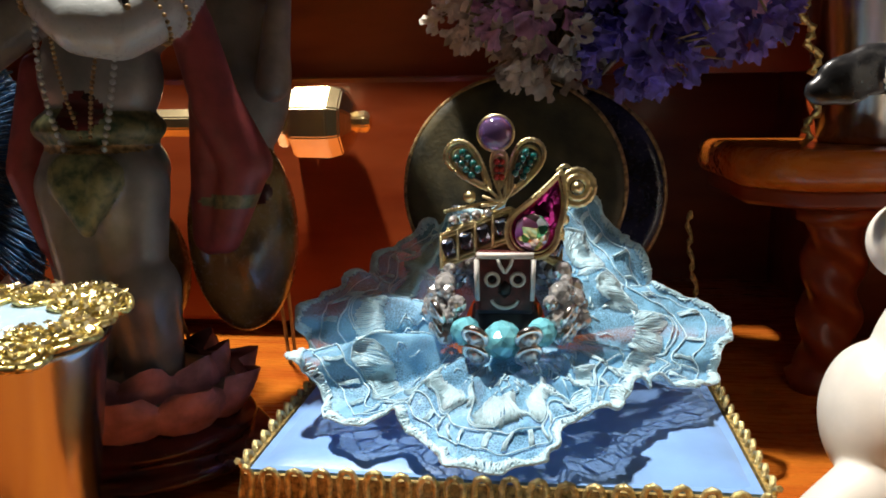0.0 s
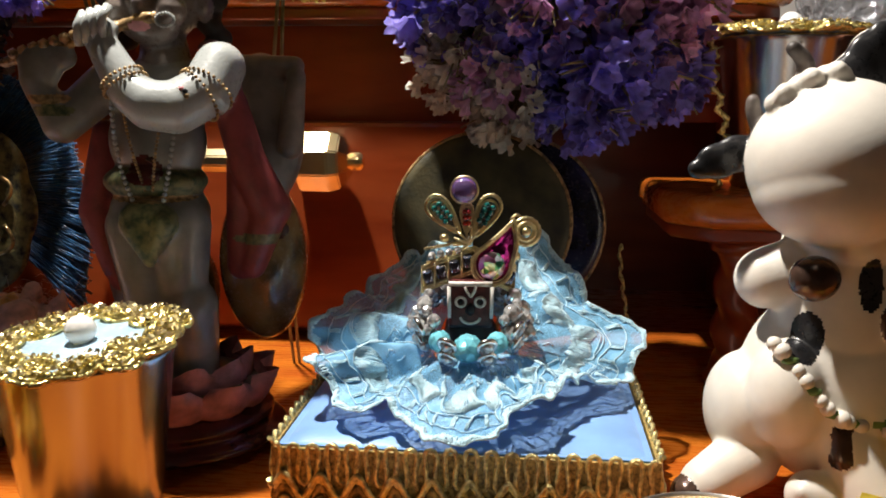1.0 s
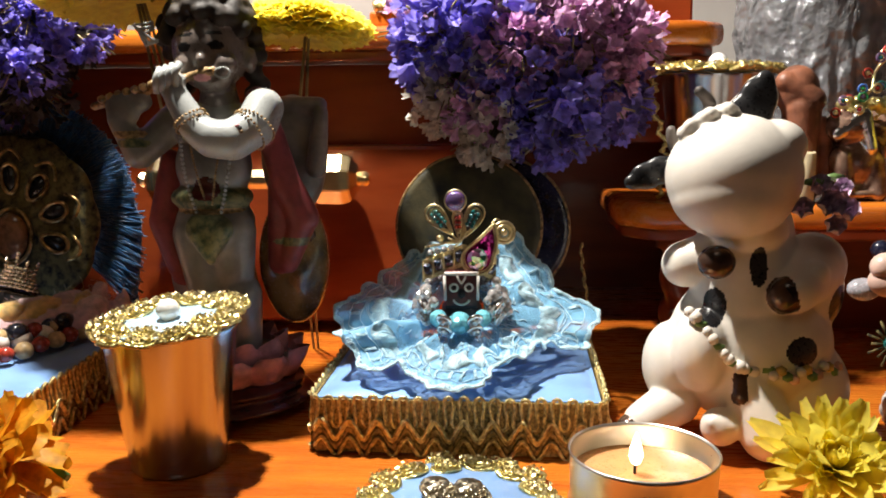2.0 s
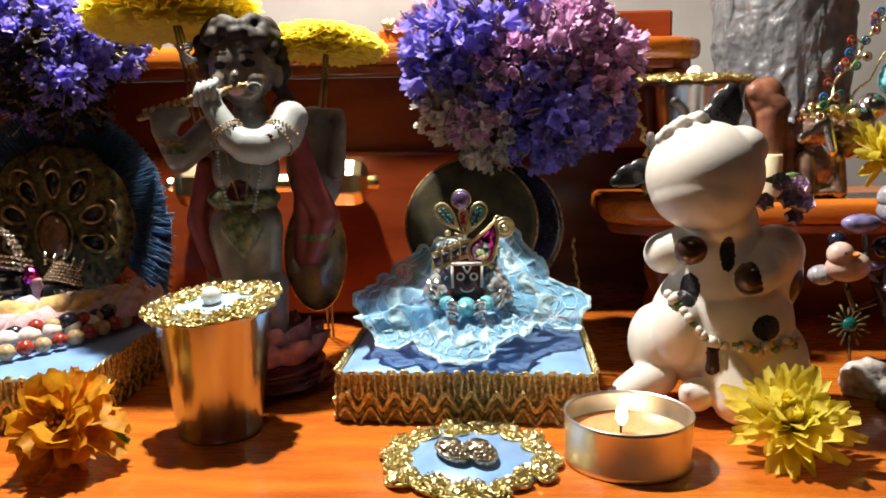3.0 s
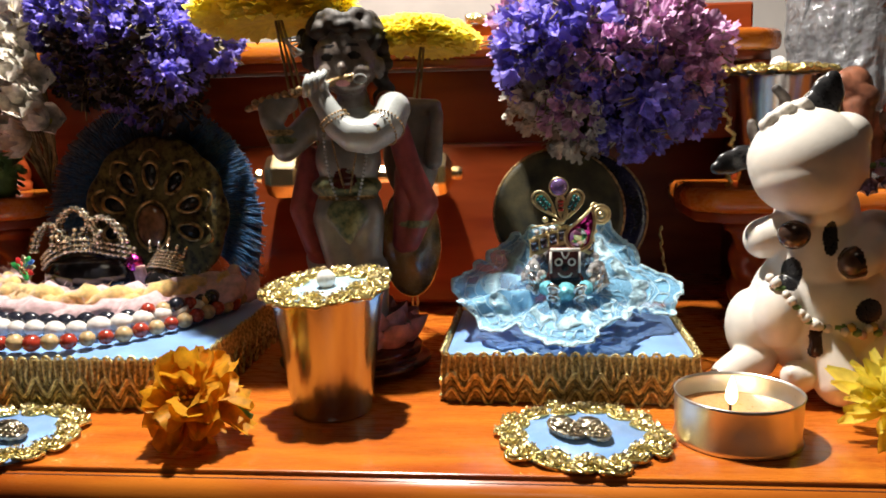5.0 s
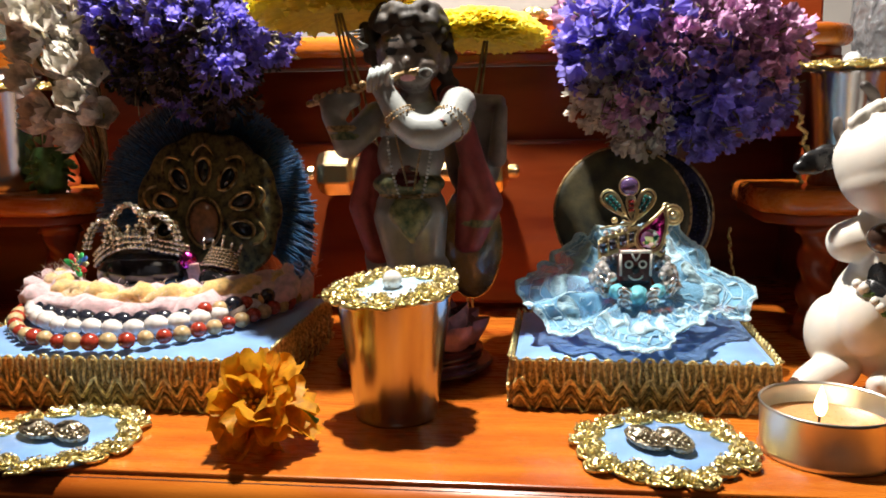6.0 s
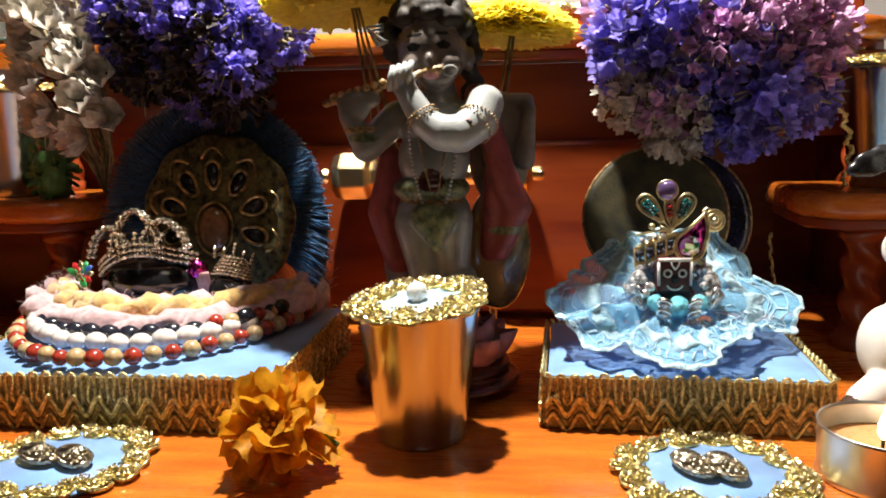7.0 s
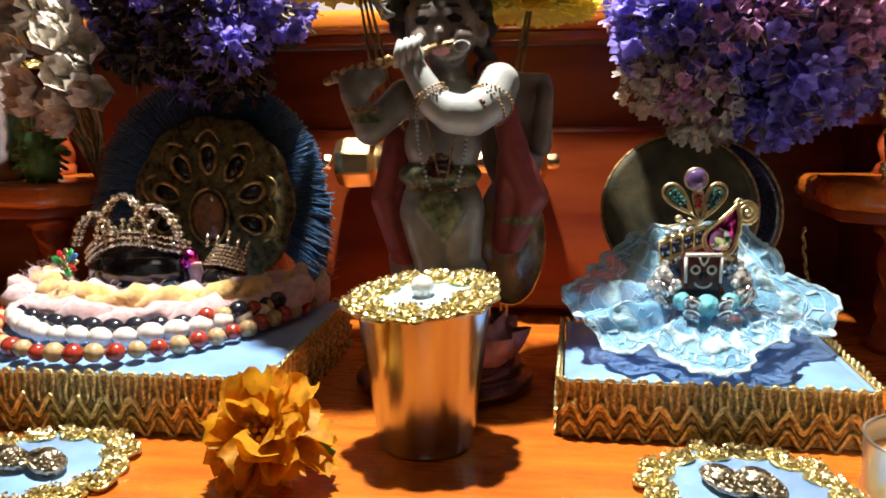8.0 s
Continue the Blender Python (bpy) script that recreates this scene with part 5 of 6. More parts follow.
def pompon(name, m, r, seed, foot, label, stems=2):
    """A full ruffled blossom on tall stems."""
    f = thing(name, Matrix.Translation(foot), label, "flower", "tall yellow flowers")
    rng = random.Random(seed)
    for k in range(15):
        h = (k - 6) / 8
        R = r * math.sqrt(1 - 0.8 * h * h) * rng.uniform(0.94, 1.05)

        def fn(u, v, k=k, h=h, R=R):
            c, s = math.cos(6.2832 * u), math.sin(6.2832 * u)
            frill = noise.noise((c * 7, s * 7, k * 3.1)) + 0.6 * noise.noise((c * 19, s * 19, k * 1.7))
            q = R * v * (1 + v * (0.10 * noise.noise((c * 10, s * 10, k * 5.3)) + 0.07 * noise.noise((c * 30, s * 30, k))))
            return (q * c, q * s, r * (0.30 * h - 0.10 * v * v) + 0.09 * r * v * v * frill)
        part("petal_ring", grid(fn, 200, 5, closed_u=True), "yellow", f, m=Matrix.Translation(-Vector(foot)) @ m)
    o = m.translation - Vector(foot)
    for k in range(stems):
        part("stem", tube([o + Vector((0.001 * k, 0, -0.003)), o * 0.6 + Vector((0.004 * k - 0.006, 0, 0)), (0.002 * k, 0, 0)], 0.0006, 5), "drystem", f)
    return f


pompon("yellow_carnation", at(-0.0370, 0.2110, 0.1360, -4, 3, 0), 0.0245, 21, (-0.050, 0.258, 0.0), "full yellow carnation on straw coloured stems")
pompon("yellow_carnation", at(-0.0985, 0.2090, 0.1505, -5, -4, 0), 0.0345, 31, (-0.0660, 0.2240, 0.0), "large full yellow carnation above the statue", 3)


# ---- round dark plates behind the dress ----
M["plate"] = mat("dark_olive_lacquer_plate", (0.060, 0.050, 0.022), 0.55, var=0.5, scale=95, coat=0.05, dark=(0.010, 0.012, 0.007), bump=0.3)
M["navy"] = mat("dark_navy_lacquer", (0.02, 0.022, 0.055), 0.25, var=0.4, scale=90, coat=0.6)
M["olive"] = mat("olive_leaf_paint", (0.06, 0.056, 0.022), 0.45, var=0.5, scale=300)


def disc_plate(name, m, r, mat_name, label, rays=0):
    d = thing(name, m, label, "plate")
    part("disc", lathe([(r * 0.98, -0.0012), (r, 0.0), (r * 0.985, 0.0012), (r * 0.90, 0.0009), (0.0001, 0.0005)], 72), mat_name, d)
    part("rim", tube([(r * math.cos(a), r * math.sin(a), 0.0005) for a in (6.283 * i / 80 for i in range(80))], 0.0007, 6, closed=True), "oldgold", d, "thin dull gold rim")
    part("easel", tube([(-0.010, -r * 0.97, -0.002), (0.0, -r * 0.98, 0.001), (0.010, -r * 0.97, -0.002)], 0.002, 6), "wood_dark", d)
    part("easel_leg", tube([(0.0, -r * 0.98, -0.001), (0.0, -m.translation.z - 0.0 + 0.001, -0.006)], 0.002, 6), "wood_dark", d)
    for i in range(rays):
        a = 360 * i / rays
        bm = petal(bmesh.new(), r * 0.42, r * 0.16, 0.01, 0.02, pose(0, 0, 0.0005, 0, 0, a) @ pose(r * 0.5, 0, 0, 0, 0, 0), 4)
        part("painted_leaf", thicken(bm, 0.00015), "olive", d)
    return d


disc_plate("round_plate", at(0.0200, 0.2360, 0.0575, 80, 0, -4), 0.0290, "plate", "round dark olive lacquered plate leaning behind the dress")
disc_plate("round_plate", at(0.0310, 0.2500, 0.0545, 82, 0, -6), 0.0300, "navy", "round dark navy plate behind an olive one")
# gold braid hanging beside the plates
hang = thing("gold_braid_tassel", at(0.066, 0.2280, 0.0), "thin gold braid hanging beside the round plates", "braid")
part("cord", tube([(0.0004 * math.sin(i * 1.3) + 0.002 * math.sin(i * 0.12), 0.0004 * math.cos(i * 1.7), 0.0005 + 0.052 * i / 40) for i in range(41)], lambda t: 0.0006 + 0.0003 * math.sin(t * 150), 5), "gold_mesh", hang)
hang2 = thing("gold_braid_tassel", at(0.0960, 0.2480, 0.0672), "crinkled gold braid standing against a steel cup", "braid")
part("cord", tube([(0.0012 * math.sin(i * 0.9) + 0.003 * math.sin(i * 0.11), 0.0006 * math.cos(i * 1.7), 0.0005 + 0.050 * i / 50) for i in range(51)], lambda t: 0.0010 + 0.0005 * math.sin(t * 170), 6), "gold_glitter", hang2)

# ---- oval backing and filigree fan ----
M["bluethread"] = mat("deep_blue_silk_thread", (0.010, 0.095, 0.25), 0.34, var=0.35, scale=500, bump=0.4, sheen=0.5)
M["bronze"] = mat("antique_bronze", (0.62, 0.42, 0.18), 0.32, 0.9, var=0.4, scale=300, bump=0.3)
M["amber"] = mat("amber_stone", (0.30, 0.13, 0.06), 0.1, var=0.35, scale=200, coat=1.0)
M["mossy"] = mat("moss_green_gold_velvet", (0.13, 0.105, 0.035), 0.75, var=0.45, scale=350, bump=0.5)
back = thing("thread_arch", at(-0.1770, 0.2500, 0.0195, -6, 0, 3), "arched backing fringed with deep blue silk thread", "backing board")
def arch_at(a, k):
    """A place on an arch with straight sides; a from 0 to 1 round it, k from its foot line (0) to its edge (1)."""
    w = math.pi * (1.12 - 1.24 * a)
    x, z = math.cos(w), math.sin(w)
    return Vector((0.0500 * k * x * (1.0 if z > 0 else 1.06), 0.0, 0.0440 + (0.0480 if z > 0 else 0.115) * k * z))


part("board", thicken(grid(lambda u, v: arch_at(u, v) + Vector((0, 0.0012, 0)), 48, 10), 0.0016), "bluethread", back)
th = bmesh.new()
rng = random.Random(4)
for i in range(900):
    a = i / 900
    k0, k1 = rng.uniform(0.55, 0.82), rng.uniform(0.98, 1.05)
    o = rng.uniform(-0.012, 0.012)
    tube([arch_at(a, k0) + Vector((0, -0.0014, 0)), arch_at(a + o * 0.5, (k0 + k1) / 2) + Vector((0, -0.0026, 0)), arch_at(a + o, k1) + Vector((0, rng.uniform(-0.003, 0.001), -0.001))], 0.00030, 4, th)
tagged(part("thread_fringe", th, "bluethread", back, "shiny blue threads"), kind="stuff")

fan = thing("filigree_fan", at(-0.1700, 0.2360, 0.0195, -6, 0, 2) @ Matrix.Diagonal((0.93, 1, 1.0, 1)), "antique gold filigree fan brooch with dark oval openings", "brooch")
bm = lathe([(0.0355, -0.001), (0.0365, 0.0), (0.035, 0.0012), (0.0001, 0.0018)], 96, lambda a, z: 1 + 0.045 * abs(math.cos(5.5 * a)))
part("scalloped_back", move(bm, pose(0, 0, 0.0390, 90, 0, 0)), "mossy", fan, "moss coloured scalloped backing")
part("centre_stone", ball((-0.001, -0.004, 0.0340), (0.0075, 0.0034, 0.0100), sub=3), "amber", fan, "brown drop shaped stone")
part("centre_setting", coil([(-0.001 + 0.0090 * math.cos(a), -0.0035, 0.0340 + 0.0116 * math.sin(a)) for a in (6.283 * i / 30 for i in range(30))], 0.0009, True), "bronze", fan)
for k in range(7):
    a = math.radians(-18 + 36 * k)
    dx, dz = math.cos(a), math.sin(a)
    e = []
    for i in range(24):
        w = 6.283 * i / 24
        u, v = 0.0062 * math.cos(w), 0.0037 * math.sin(w) * (1 + 0.2 * math.cos(w))
        e.append(Vector((-0.001 + 0.0205 * dx + u * dx - v * dz, -0.0036, 0.0375 + 0.0205 * dz + u * dz + v * dx)))
    p = part("petal_frame", tube(e, 0.0009, 6, closed=True), "bronze", fan, "dark oval opening in a bronze frame")
    c = sum(e, Vector()) / len(e)
    fl = bmesh.new()
    fl.faces.new([fl.verts.new(v + Vector((0, 0.0006, 0))) for v in e])
    part("opening", thicken(fl, 0.0004), "black", p)
    part("outer_curl", tube([c + Vector((0.0072 * dx - s * 0.0055 * dz, 0, 0.0072 * dz + s * 0.0055 * dx)) + Vector((0.0050 * dx * (1 - s * s), 0, 0.0050 * dz * (1 - s * s))) for s in (-1 + 0.2 * i for i in range(11))], 0.0007, 5), "bronze", fan)

# ---- black stones and rhinestone tiaras ----
stone = ball((0, 0, 0), (0.0215, 0.0120, 0.0120), sub=4)
for v in stone.verts:
    v.co += v.co.normalized() * 0.0006 * noise.noise(v.co * 90)
M["stone"] = mat("polished_black_stone", (0.012, 0.012, 0.014), 0.12, var=0.3, coat=1.0, bump=0.03)
solid("black_stone", stone, "stone", "polished black oval stone on a satin stand", "stone", "black stones", m=at(-0.1900, 0.2120, 0.0345, 0, -2, 0))
solid("black_stone", ball((0, 0, 0), (0.0098, 0.0085, 0.0078), sub=3), "stone", "small polished black stone under a little crown", "stone", "black stones", m=at(-0.1520, 0.2060, 0.0320, 0, 12, 0))
tiara = thing("rhinestone_tiara", at(-0.1905, 0.2080, 0.0435, -8, -5, 0) @ Matrix.Diagonal((1.14, 1, 0.98, 1)), "rhinestone tiara with looped arches on a black stone", "tiara")


def gem_string(points, r, bm=None, mi=0):
    """Small stones set side by side along a line."""
    bm = bm or bmesh.new()
    P = [Vector(p) for p in points]
    acc, nxt, k = 0.0, 0.0, 0
    for a, b in zip(P, P[1:]):
        d = (b - a).length
        while nxt <= acc + d and d > 0:
            ball(a + (b - a) * ((nxt - acc) / d), r * (1 + 0.12 * math.sin(k * 2.3)), bm, 1, mi)
            nxt += r * 1.7
            k += 1
        acc += d
    return bm


M["rhine"] = glitter("rhinestone_silver", (0.95, 0.82, 0.60), 1100, 0.12, 0.9, 0.9, 0.25)
GEM = {r: mesh_of(ball((0, 0, 0), r, sub=1), "rhinestone", "rhine") for r in (0.0015, 0.0012, 0.0009)}


def gem_row(name, points, r, parent, label=""):
    """A wire with stones set side by side on it."""
    wire = part(name, tube(points, r * 0.5, 5), "silver", parent, label)
    P = [Vector(p) for p in points]
    acc, nxt, k = 0.0, 0.0, 0
    for a, b in zip(P, P[1:]):
        d = (b - a).length
        while d > 0 and nxt <= acc + d:
            ob = new("rhinestone", GEM[r])
            ob.parent = wire
            ob.matrix_basis = Matrix.Translation(a + (b - a) * ((nxt - acc) / d)) @ pose(0, 0, 0, 40 * k, 25 * k, 60 * k)
            nxt += r * 1.75
            k += 1
        acc += d


for dz in (0.0, 0.0024, -0.0024):
    gem_row("base_row", [(-0.0195 + 0.039 * u, 0.004 - 0.012 * math.sin(3.14 * u), 0.0065 * math.sin(3.14 * u) - 0.001 + dz) for u in (i / 24 for i in range(25))], 0.0012, tiara)
for x0, x1, h, off in ((-0.0150, -0.0030, 0.0110, -0.002), (-0.0085, 0.0070, 0.0170, 0.0), (0.0005, 0.0150, 0.0120, 0.002)):
    for dy in (0.0, 0.0016):
        gem_row("arch", [(x0 + (x1 - x0) * (0.5 - 0.62 * math.cos(w) * (1 - 0.25 * math.sin(w))) + off + dy * 0.6, -0.0055 + dy, 0.005 + h * math.sin(w)) for w in (3.14 * i / 20 for i in range(21))], 0.0015, tiara, "arch of glittering stones")
for x, z in ((-0.001, 0.010), (0.006, 0.008), (-0.006, 0.008)):
    gem_row("strut", [(x, -0.0062, 0.004), (x * 1.5 + 0.002, -0.0062, z + 0.003)], 0.0012, tiara)
small = thing("toy_crown", at(-0.1510, 0.2040, 0.0385, -12, 10, 0), "small rhinestone crown resting on a black stone", "crown")
for k in range(6):
    gem_row("stone_row", [(-0.0085 + 0.0006 * k + (0.017 - 0.0012 * k) * u, -0.004 * math.sin(3.14 * u), 0.0014 * k + 0.001 * math.sin(3.14 * u)) for u in (i / 10 for i in range(11))], 0.0009, small)
for k in range(5):
    x = -0.0075 + 0.00375 * k
    gem_row("spike", [(x, -0.003, 0.007), (x * 1.12, -0.003, 0.0115 + 0.002 * (k == 2))], 0.0009, small)

M["red_enamel"] = mat("red_enamel", (0.50, 0.03, 0.03), 0.2, var=0.2, coat=0.8)
M["green_enamel"] = mat("green_enamel", (0.04, 0.30, 0.08), 0.2, var=0.2, coat=0.8)
M["blue_enamel"] = mat("blue_enamel", (0.05, 0.14, 0.45), 0.2, var=0.2, coat=0.8)
brooch = thing("leaf_brooch", at(-0.2135, 0.1990, 0.0390, 60, -15, 0), "small brooch with red, green and yellow enamel leaves", "brooch")
for k, mn in enumerate(("green_enamel", "red_enamel", "gold", "blue_enamel", "green_enamel", "gold", "red_enamel", "green_enamel")):
    part("leaf", thicken(petal(bmesh.new(), 0.0068, 0.0030, 0.1, 0.3, pose(0, 0, 0.0004, 0, 0, -60 + 28 * k), 4), 0.0006), mn, brooch)
part("centre", gem_string([(0.0015 * math.cos(w), 0.0015 * math.sin(w), 0.0012) for w in (0.7 * i for i in range(10))], 0.0009), "rhine", brooch)
red = thing("red_jewel", at(-0.1680, 0.2100, 0.0405, 20, 0, 0), "red faceted jewel on a scrap of pink cloth", "jewel")
part("gem", facet(0.0040, 2), "magenta", red, "faceted red stone")
M["pinkcloth"] = mat("pale_pink_cloth", (0.72, 0.42, 0.40), 0.8, var=0.2, scale=300, bump=0.4)
part("cloth", thicken(grid(lambda u, v: (-0.0055 + 0.011 * u, -0.002 + 0.0015 * math.sin(6 * u), -0.012 + 0.012 * v + 0.0006 * math.sin(9 * u)), 10, 10), 0.0005), "pinkcloth", red)

# ---- wool garlands ----
M["pink_wool"] = mat("pale_pink_wool", (0.84, 0.56, 0.58), 0.95, var=0.16, scale=350, bump=1.0, fine=2600, sheen=0.6, dist=0.0006)
M["yellow_wool"] = mat("pale_yellow_wool", (0.86, 0.56, 0.19), 0.95, var=0.16, scale=350, bump=1.0, fine=2600, sheen=0.6, dist=0.0006)


def wool(points, r, seed, twist):
    """A lumpy fibrous strand with stray fibres."""
    rng = random.Random(seed)
    P = [Vector(p) for p in points]
    bm = bmesh.new()
    n = len(P)
    for s in range(2):
        line = []
        for i, p in enumerate(P):
            d = (P[min(i + 1, n - 1)] - P[max(i - 1, 0)]).normalized()
            a = d.cross(Vector((0, 0, 1))).normalized()
            w = i * twist + s * math.pi
            line.append(p + (a * math.cos(w) + Vector((0, 0, 1)) * math.sin(w)) * r * 0.42)
        tube(line, lambda t, s=s: r * (0.66 + 0.2 * math.sin(t * 60 + s * 2) + 0.12 * math.sin(t * 131)) * min(1, 6 * t + 0.3, 6 * (1 - t) + 0.3), 10, bm)
    for v in bm.verts:
        v.co += Vector((noise.noise(v.co * 420), noise.noise(v.co * 420 + Vector((9, 0, 0))), noise.noise(v.co * 420 + Vector((0, 9, 0))))) * r * 0.26
    for i in range(420):
        p = P[rng.randrange(n)] + Vector((rng.uniform(-1, 1), rng.uniform(-1, 1), rng.uniform(-0.4, 1))) * r * 0.8
        q = p + Vector((rng.uniform(-1, 1), rng.uniform(-1, 1), rng.uniform(-0.3, 1))) * r * 0.8
        tube([p, (p + q) / 2 + Vector((0, 0, r * 0.15)), q], 0.00006, 3, bm)
    return bm


def sweep(cx, cy, rx, ry, a0, a1, z, dz, n):
    return [(cx + rx * math.cos(math.radians(a0 + (a1 - a0) * i / n)), cy + ry * math.sin(math.radians(a0 + (a1 - a0) * i / n)),
             z + dz * (abs(2 * i / n - 1) ** 2)) for i in range(n + 1)]


gar = thing("wool_garland", at(0, 0, 0), "twisted garland of pale pink and yellow wool on a satin stand", "garland")
part("pink_strand", wool(sweep(-0.180, 0.224, 0.0600, 0.0535, 176, 364, 0.0252, 0.004, 60), 0.0068, 3, 0.5), "pink_wool", gar, "fluffy pale pink wool")
part("yellow_strand", wool(sweep(-0.178, 0.224, 0.0530, 0.0440, 188, 345, 0.0292, 0.003, 60), 0.0058, 5, 0.45), "yellow_wool", gar, "fluffy pale yellow wool")
part("pink_strand", wool(sweep(-0.180, 0.226, 0.0520, 0.0400, 178, 362, 0.0285, 0.004, 50), 0.0058, 7, 0.55), "pink_wool", gar, "fluffy pale pink wool")

# ---- bead strings ----
M["redbead"] = mat("red_brown_bead", (0.40, 0.045, 0.025), 0.25, var=0.25, scale=500, coat=0.6)
M["creambead"] = mat("cream_wood_bead", (0.56, 0.39, 0.19), 0.4, var=0.2, scale=400, coat=0.3)
M["whitebead"] = mat("white_shell_bead", (0.80, 0.76, 0.72), 0.3, var=0.12, scale=300, coat=0.5)
M["darkbead"] = mat("blue_black_bead", (0.02, 0.022, 0.035), 0.2, var=0.3, coat=0.8)
BEAD = {n: [mesh_of(ball((0, 0, 0), r, sub=2), "bead", n)] for n, r in (("redbead", (0.0033, 0.0033, 0.0032)), ("creambead", (0.0033, 0.0033, 0.0032)), ("whitebead", (0.0044, 0.0036, 0.0035)), ("darkbead", (0.0042, 0.0033, 0.0033)))}


def bead_string(label, points, names, step, seed):
    rng = random.Random(seed)
    s = thing("bead_string", at(0, 0, 0), label, "bead string", "bead strings")
    P = [Vector(p) for p in points]
    acc, nxt, k = 0.0, 0.0, 0
    for a, b in zip(P, P[1:]):
        d = (b - a).length
        while nxt <= acc + d:
            nm = names[k % len(names)]
            ob = new("bead", BEAD[nm][0])
            ob.parent = s
            q = (b - a).to_track_quat("X", "Z").to_matrix().to_4x4()
            e = rng.uniform(0.88, 1.08)
            ob.matrix_basis = Matrix.Translation(a + (b - a) * ((nxt - acc) / d) + Vector((0, 0, rng.uniform(-.0003, .0006)))) @ q @ pose(0, 0, 0, 0, 0, rng.uniform(-12, 12)) @ Matrix.Diagonal((e, e, e, 1))
            nxt += step
            k += 1
        acc += d
    part("cord", tube(P, 0.0005, 4), "darkbead", s)
    return s


bead_string("string of red and cream wooden beads on a satin stand", sweep(-0.178, 0.217, 0.0575, 0.0780, 186, 356, 0.0232, 0.0010, 60), ["redbead", "creambead"], 0.0064, 1)
bead_string("string of white oval shell beads on a satin stand", sweep(-0.178, 0.219, 0.0550, 0.0670, 205, 335, 0.0252, 0.0010, 50), ["whitebead"], 0.0080, 2)
bead_string("string of blue-black beads on a satin stand", sweep(-0.178, 0.219, 0.0560, 0.0590, 184, 358, 0.0262, 0.0020, 50), ["darkbead"], 0.0076, 3)
bead_string("string of red and cream wooden beads on a satin stand", sweep(-0.176, 0.216, 0.0525, 0.0600, 308, 358, 0.0280, 0.0010, 30), ["redbead", "creambead", "darkbead"], 0.0060, 4)


# ---- shelf on the right: ornaments ----
M["brownclay"] = mat("brown_leather_clay", (0.26, 0.10, 0.055), 0.5, var=0.3, scale=120, bump=0.5, fine=500)
M["cream_candle"] = mat("cream_wax", (0.72, 0.60, 0.38), 0.5, var=0.06)
M["copper"] = mat("copper_silver_glaze", (0.46, 0.30, 0.22), 0.22, 0.6, var=0.4, scale=160, coat=0.6, dark=(0.14, 0.06, 0.05))
M["glass"] = mat("cut_crystal_glass", (0.96, 0.97, 0.98), 0.04, transmission=0.95, ior=1.5, bump=0, var=0.01)
M["foilclear"] = mat("clear_crinkled_foil", (0.62, 0.63, 0.66), 0.08, 0.15, transmission=0.8, ior=1.3, bump=1.0, fine=160, var=0.1, dist=0.004)
bag = blob_statue("trunk_ornament", [(0, "E", (147, 244, 110), (8.5, 7.5, 9.5)), (0, "C", (142, 241, 113), (152, 240, 106), 4.2, 5), (0, "C", (149, 243, 103), (150, 243, 84), 7.5, 6),
                                     (0, "C", (146, 243, 92), (158, 244, 96), 5, 4), (0, "C", (157, 244, 96), (160, 245, 76), 4, 3.6), (0, "C", (150, 243, 84), (150, 243, 70.5), 6, 6.5)], [], ["brownclay"], 0.0007,
                  "wrinkled reddish brown clay ornament on the shelf", "ornament", None, 2)
solid("pillar_candle", lathe([(0.0040, 0), (0.0042, 0.0005), (0.0042, 0.0185), (0.0036, 0.0195), (0.0030, 0.0188), (0.0001, 0.0185)], 32), "cream_candle", "short cream pillar candle on the shelf", "candle", m=at(0.1490, 0.2365, 0.0672))
figs = [(0, "E", (171, 246, 83), (11.5, 9, 13)), (0, "E", (166, 242, 96), (9, 7, 7)), (1, "C", (161, 238, 93), (170, 238, 100), 2.6, 3.5), (1, "C", (170, 238, 100), (174, 238, 88), 3.5, 2.5),
        (0, "C", (164, 241, 84), (165, 240, 70), 4.5, 4.5), (0, "C", (177, 242, 82), (178, 241, 70), 4.5, 4.5), (0, "E", (171, 244, 70), (12, 8, 3)), (1, "E", (187, 250, 100), (9, 8, 7)), (1, "E", (194, 249, 106), (6, 6, 6)), (0, "E", (180, 250, 92), (12, 9, 10))]
for k in range(14):
    figs.append((2, "E", (163 + 1.6 * k, 241 - 2 * math.sin(k), 104 + 1.6 * math.sin(k * 1.9)), (2.2, 2.2, 2.2)))
blob_statue("animal_ornament", figs, [], ["copper", "silver", "gold_glitter"], 0.0007, "copper and silver glazed animal ornament with gilt trim", "ornament", None, 2)
flower("chrysanthemum", at(0.1945, 0.2350, 0.0850, 70, 0, 5), "yellow chrysanthemum blossom resting on the shelf", "yellow",
       dict(n=72, length=0.0185, width=0.0052, tilt0=-10, tilt1=84, curl=(-0.1, 0.3), cup=0.35), None, 33)
solid("glass_pebble", ball((0, 0, 0), (0.0065, 0.006, 0.0075), sub=3), "aqua", "smooth turquoise glass pebble on the ornament", "pebble", m=at(0.2010, 0.2450, 0.1175))

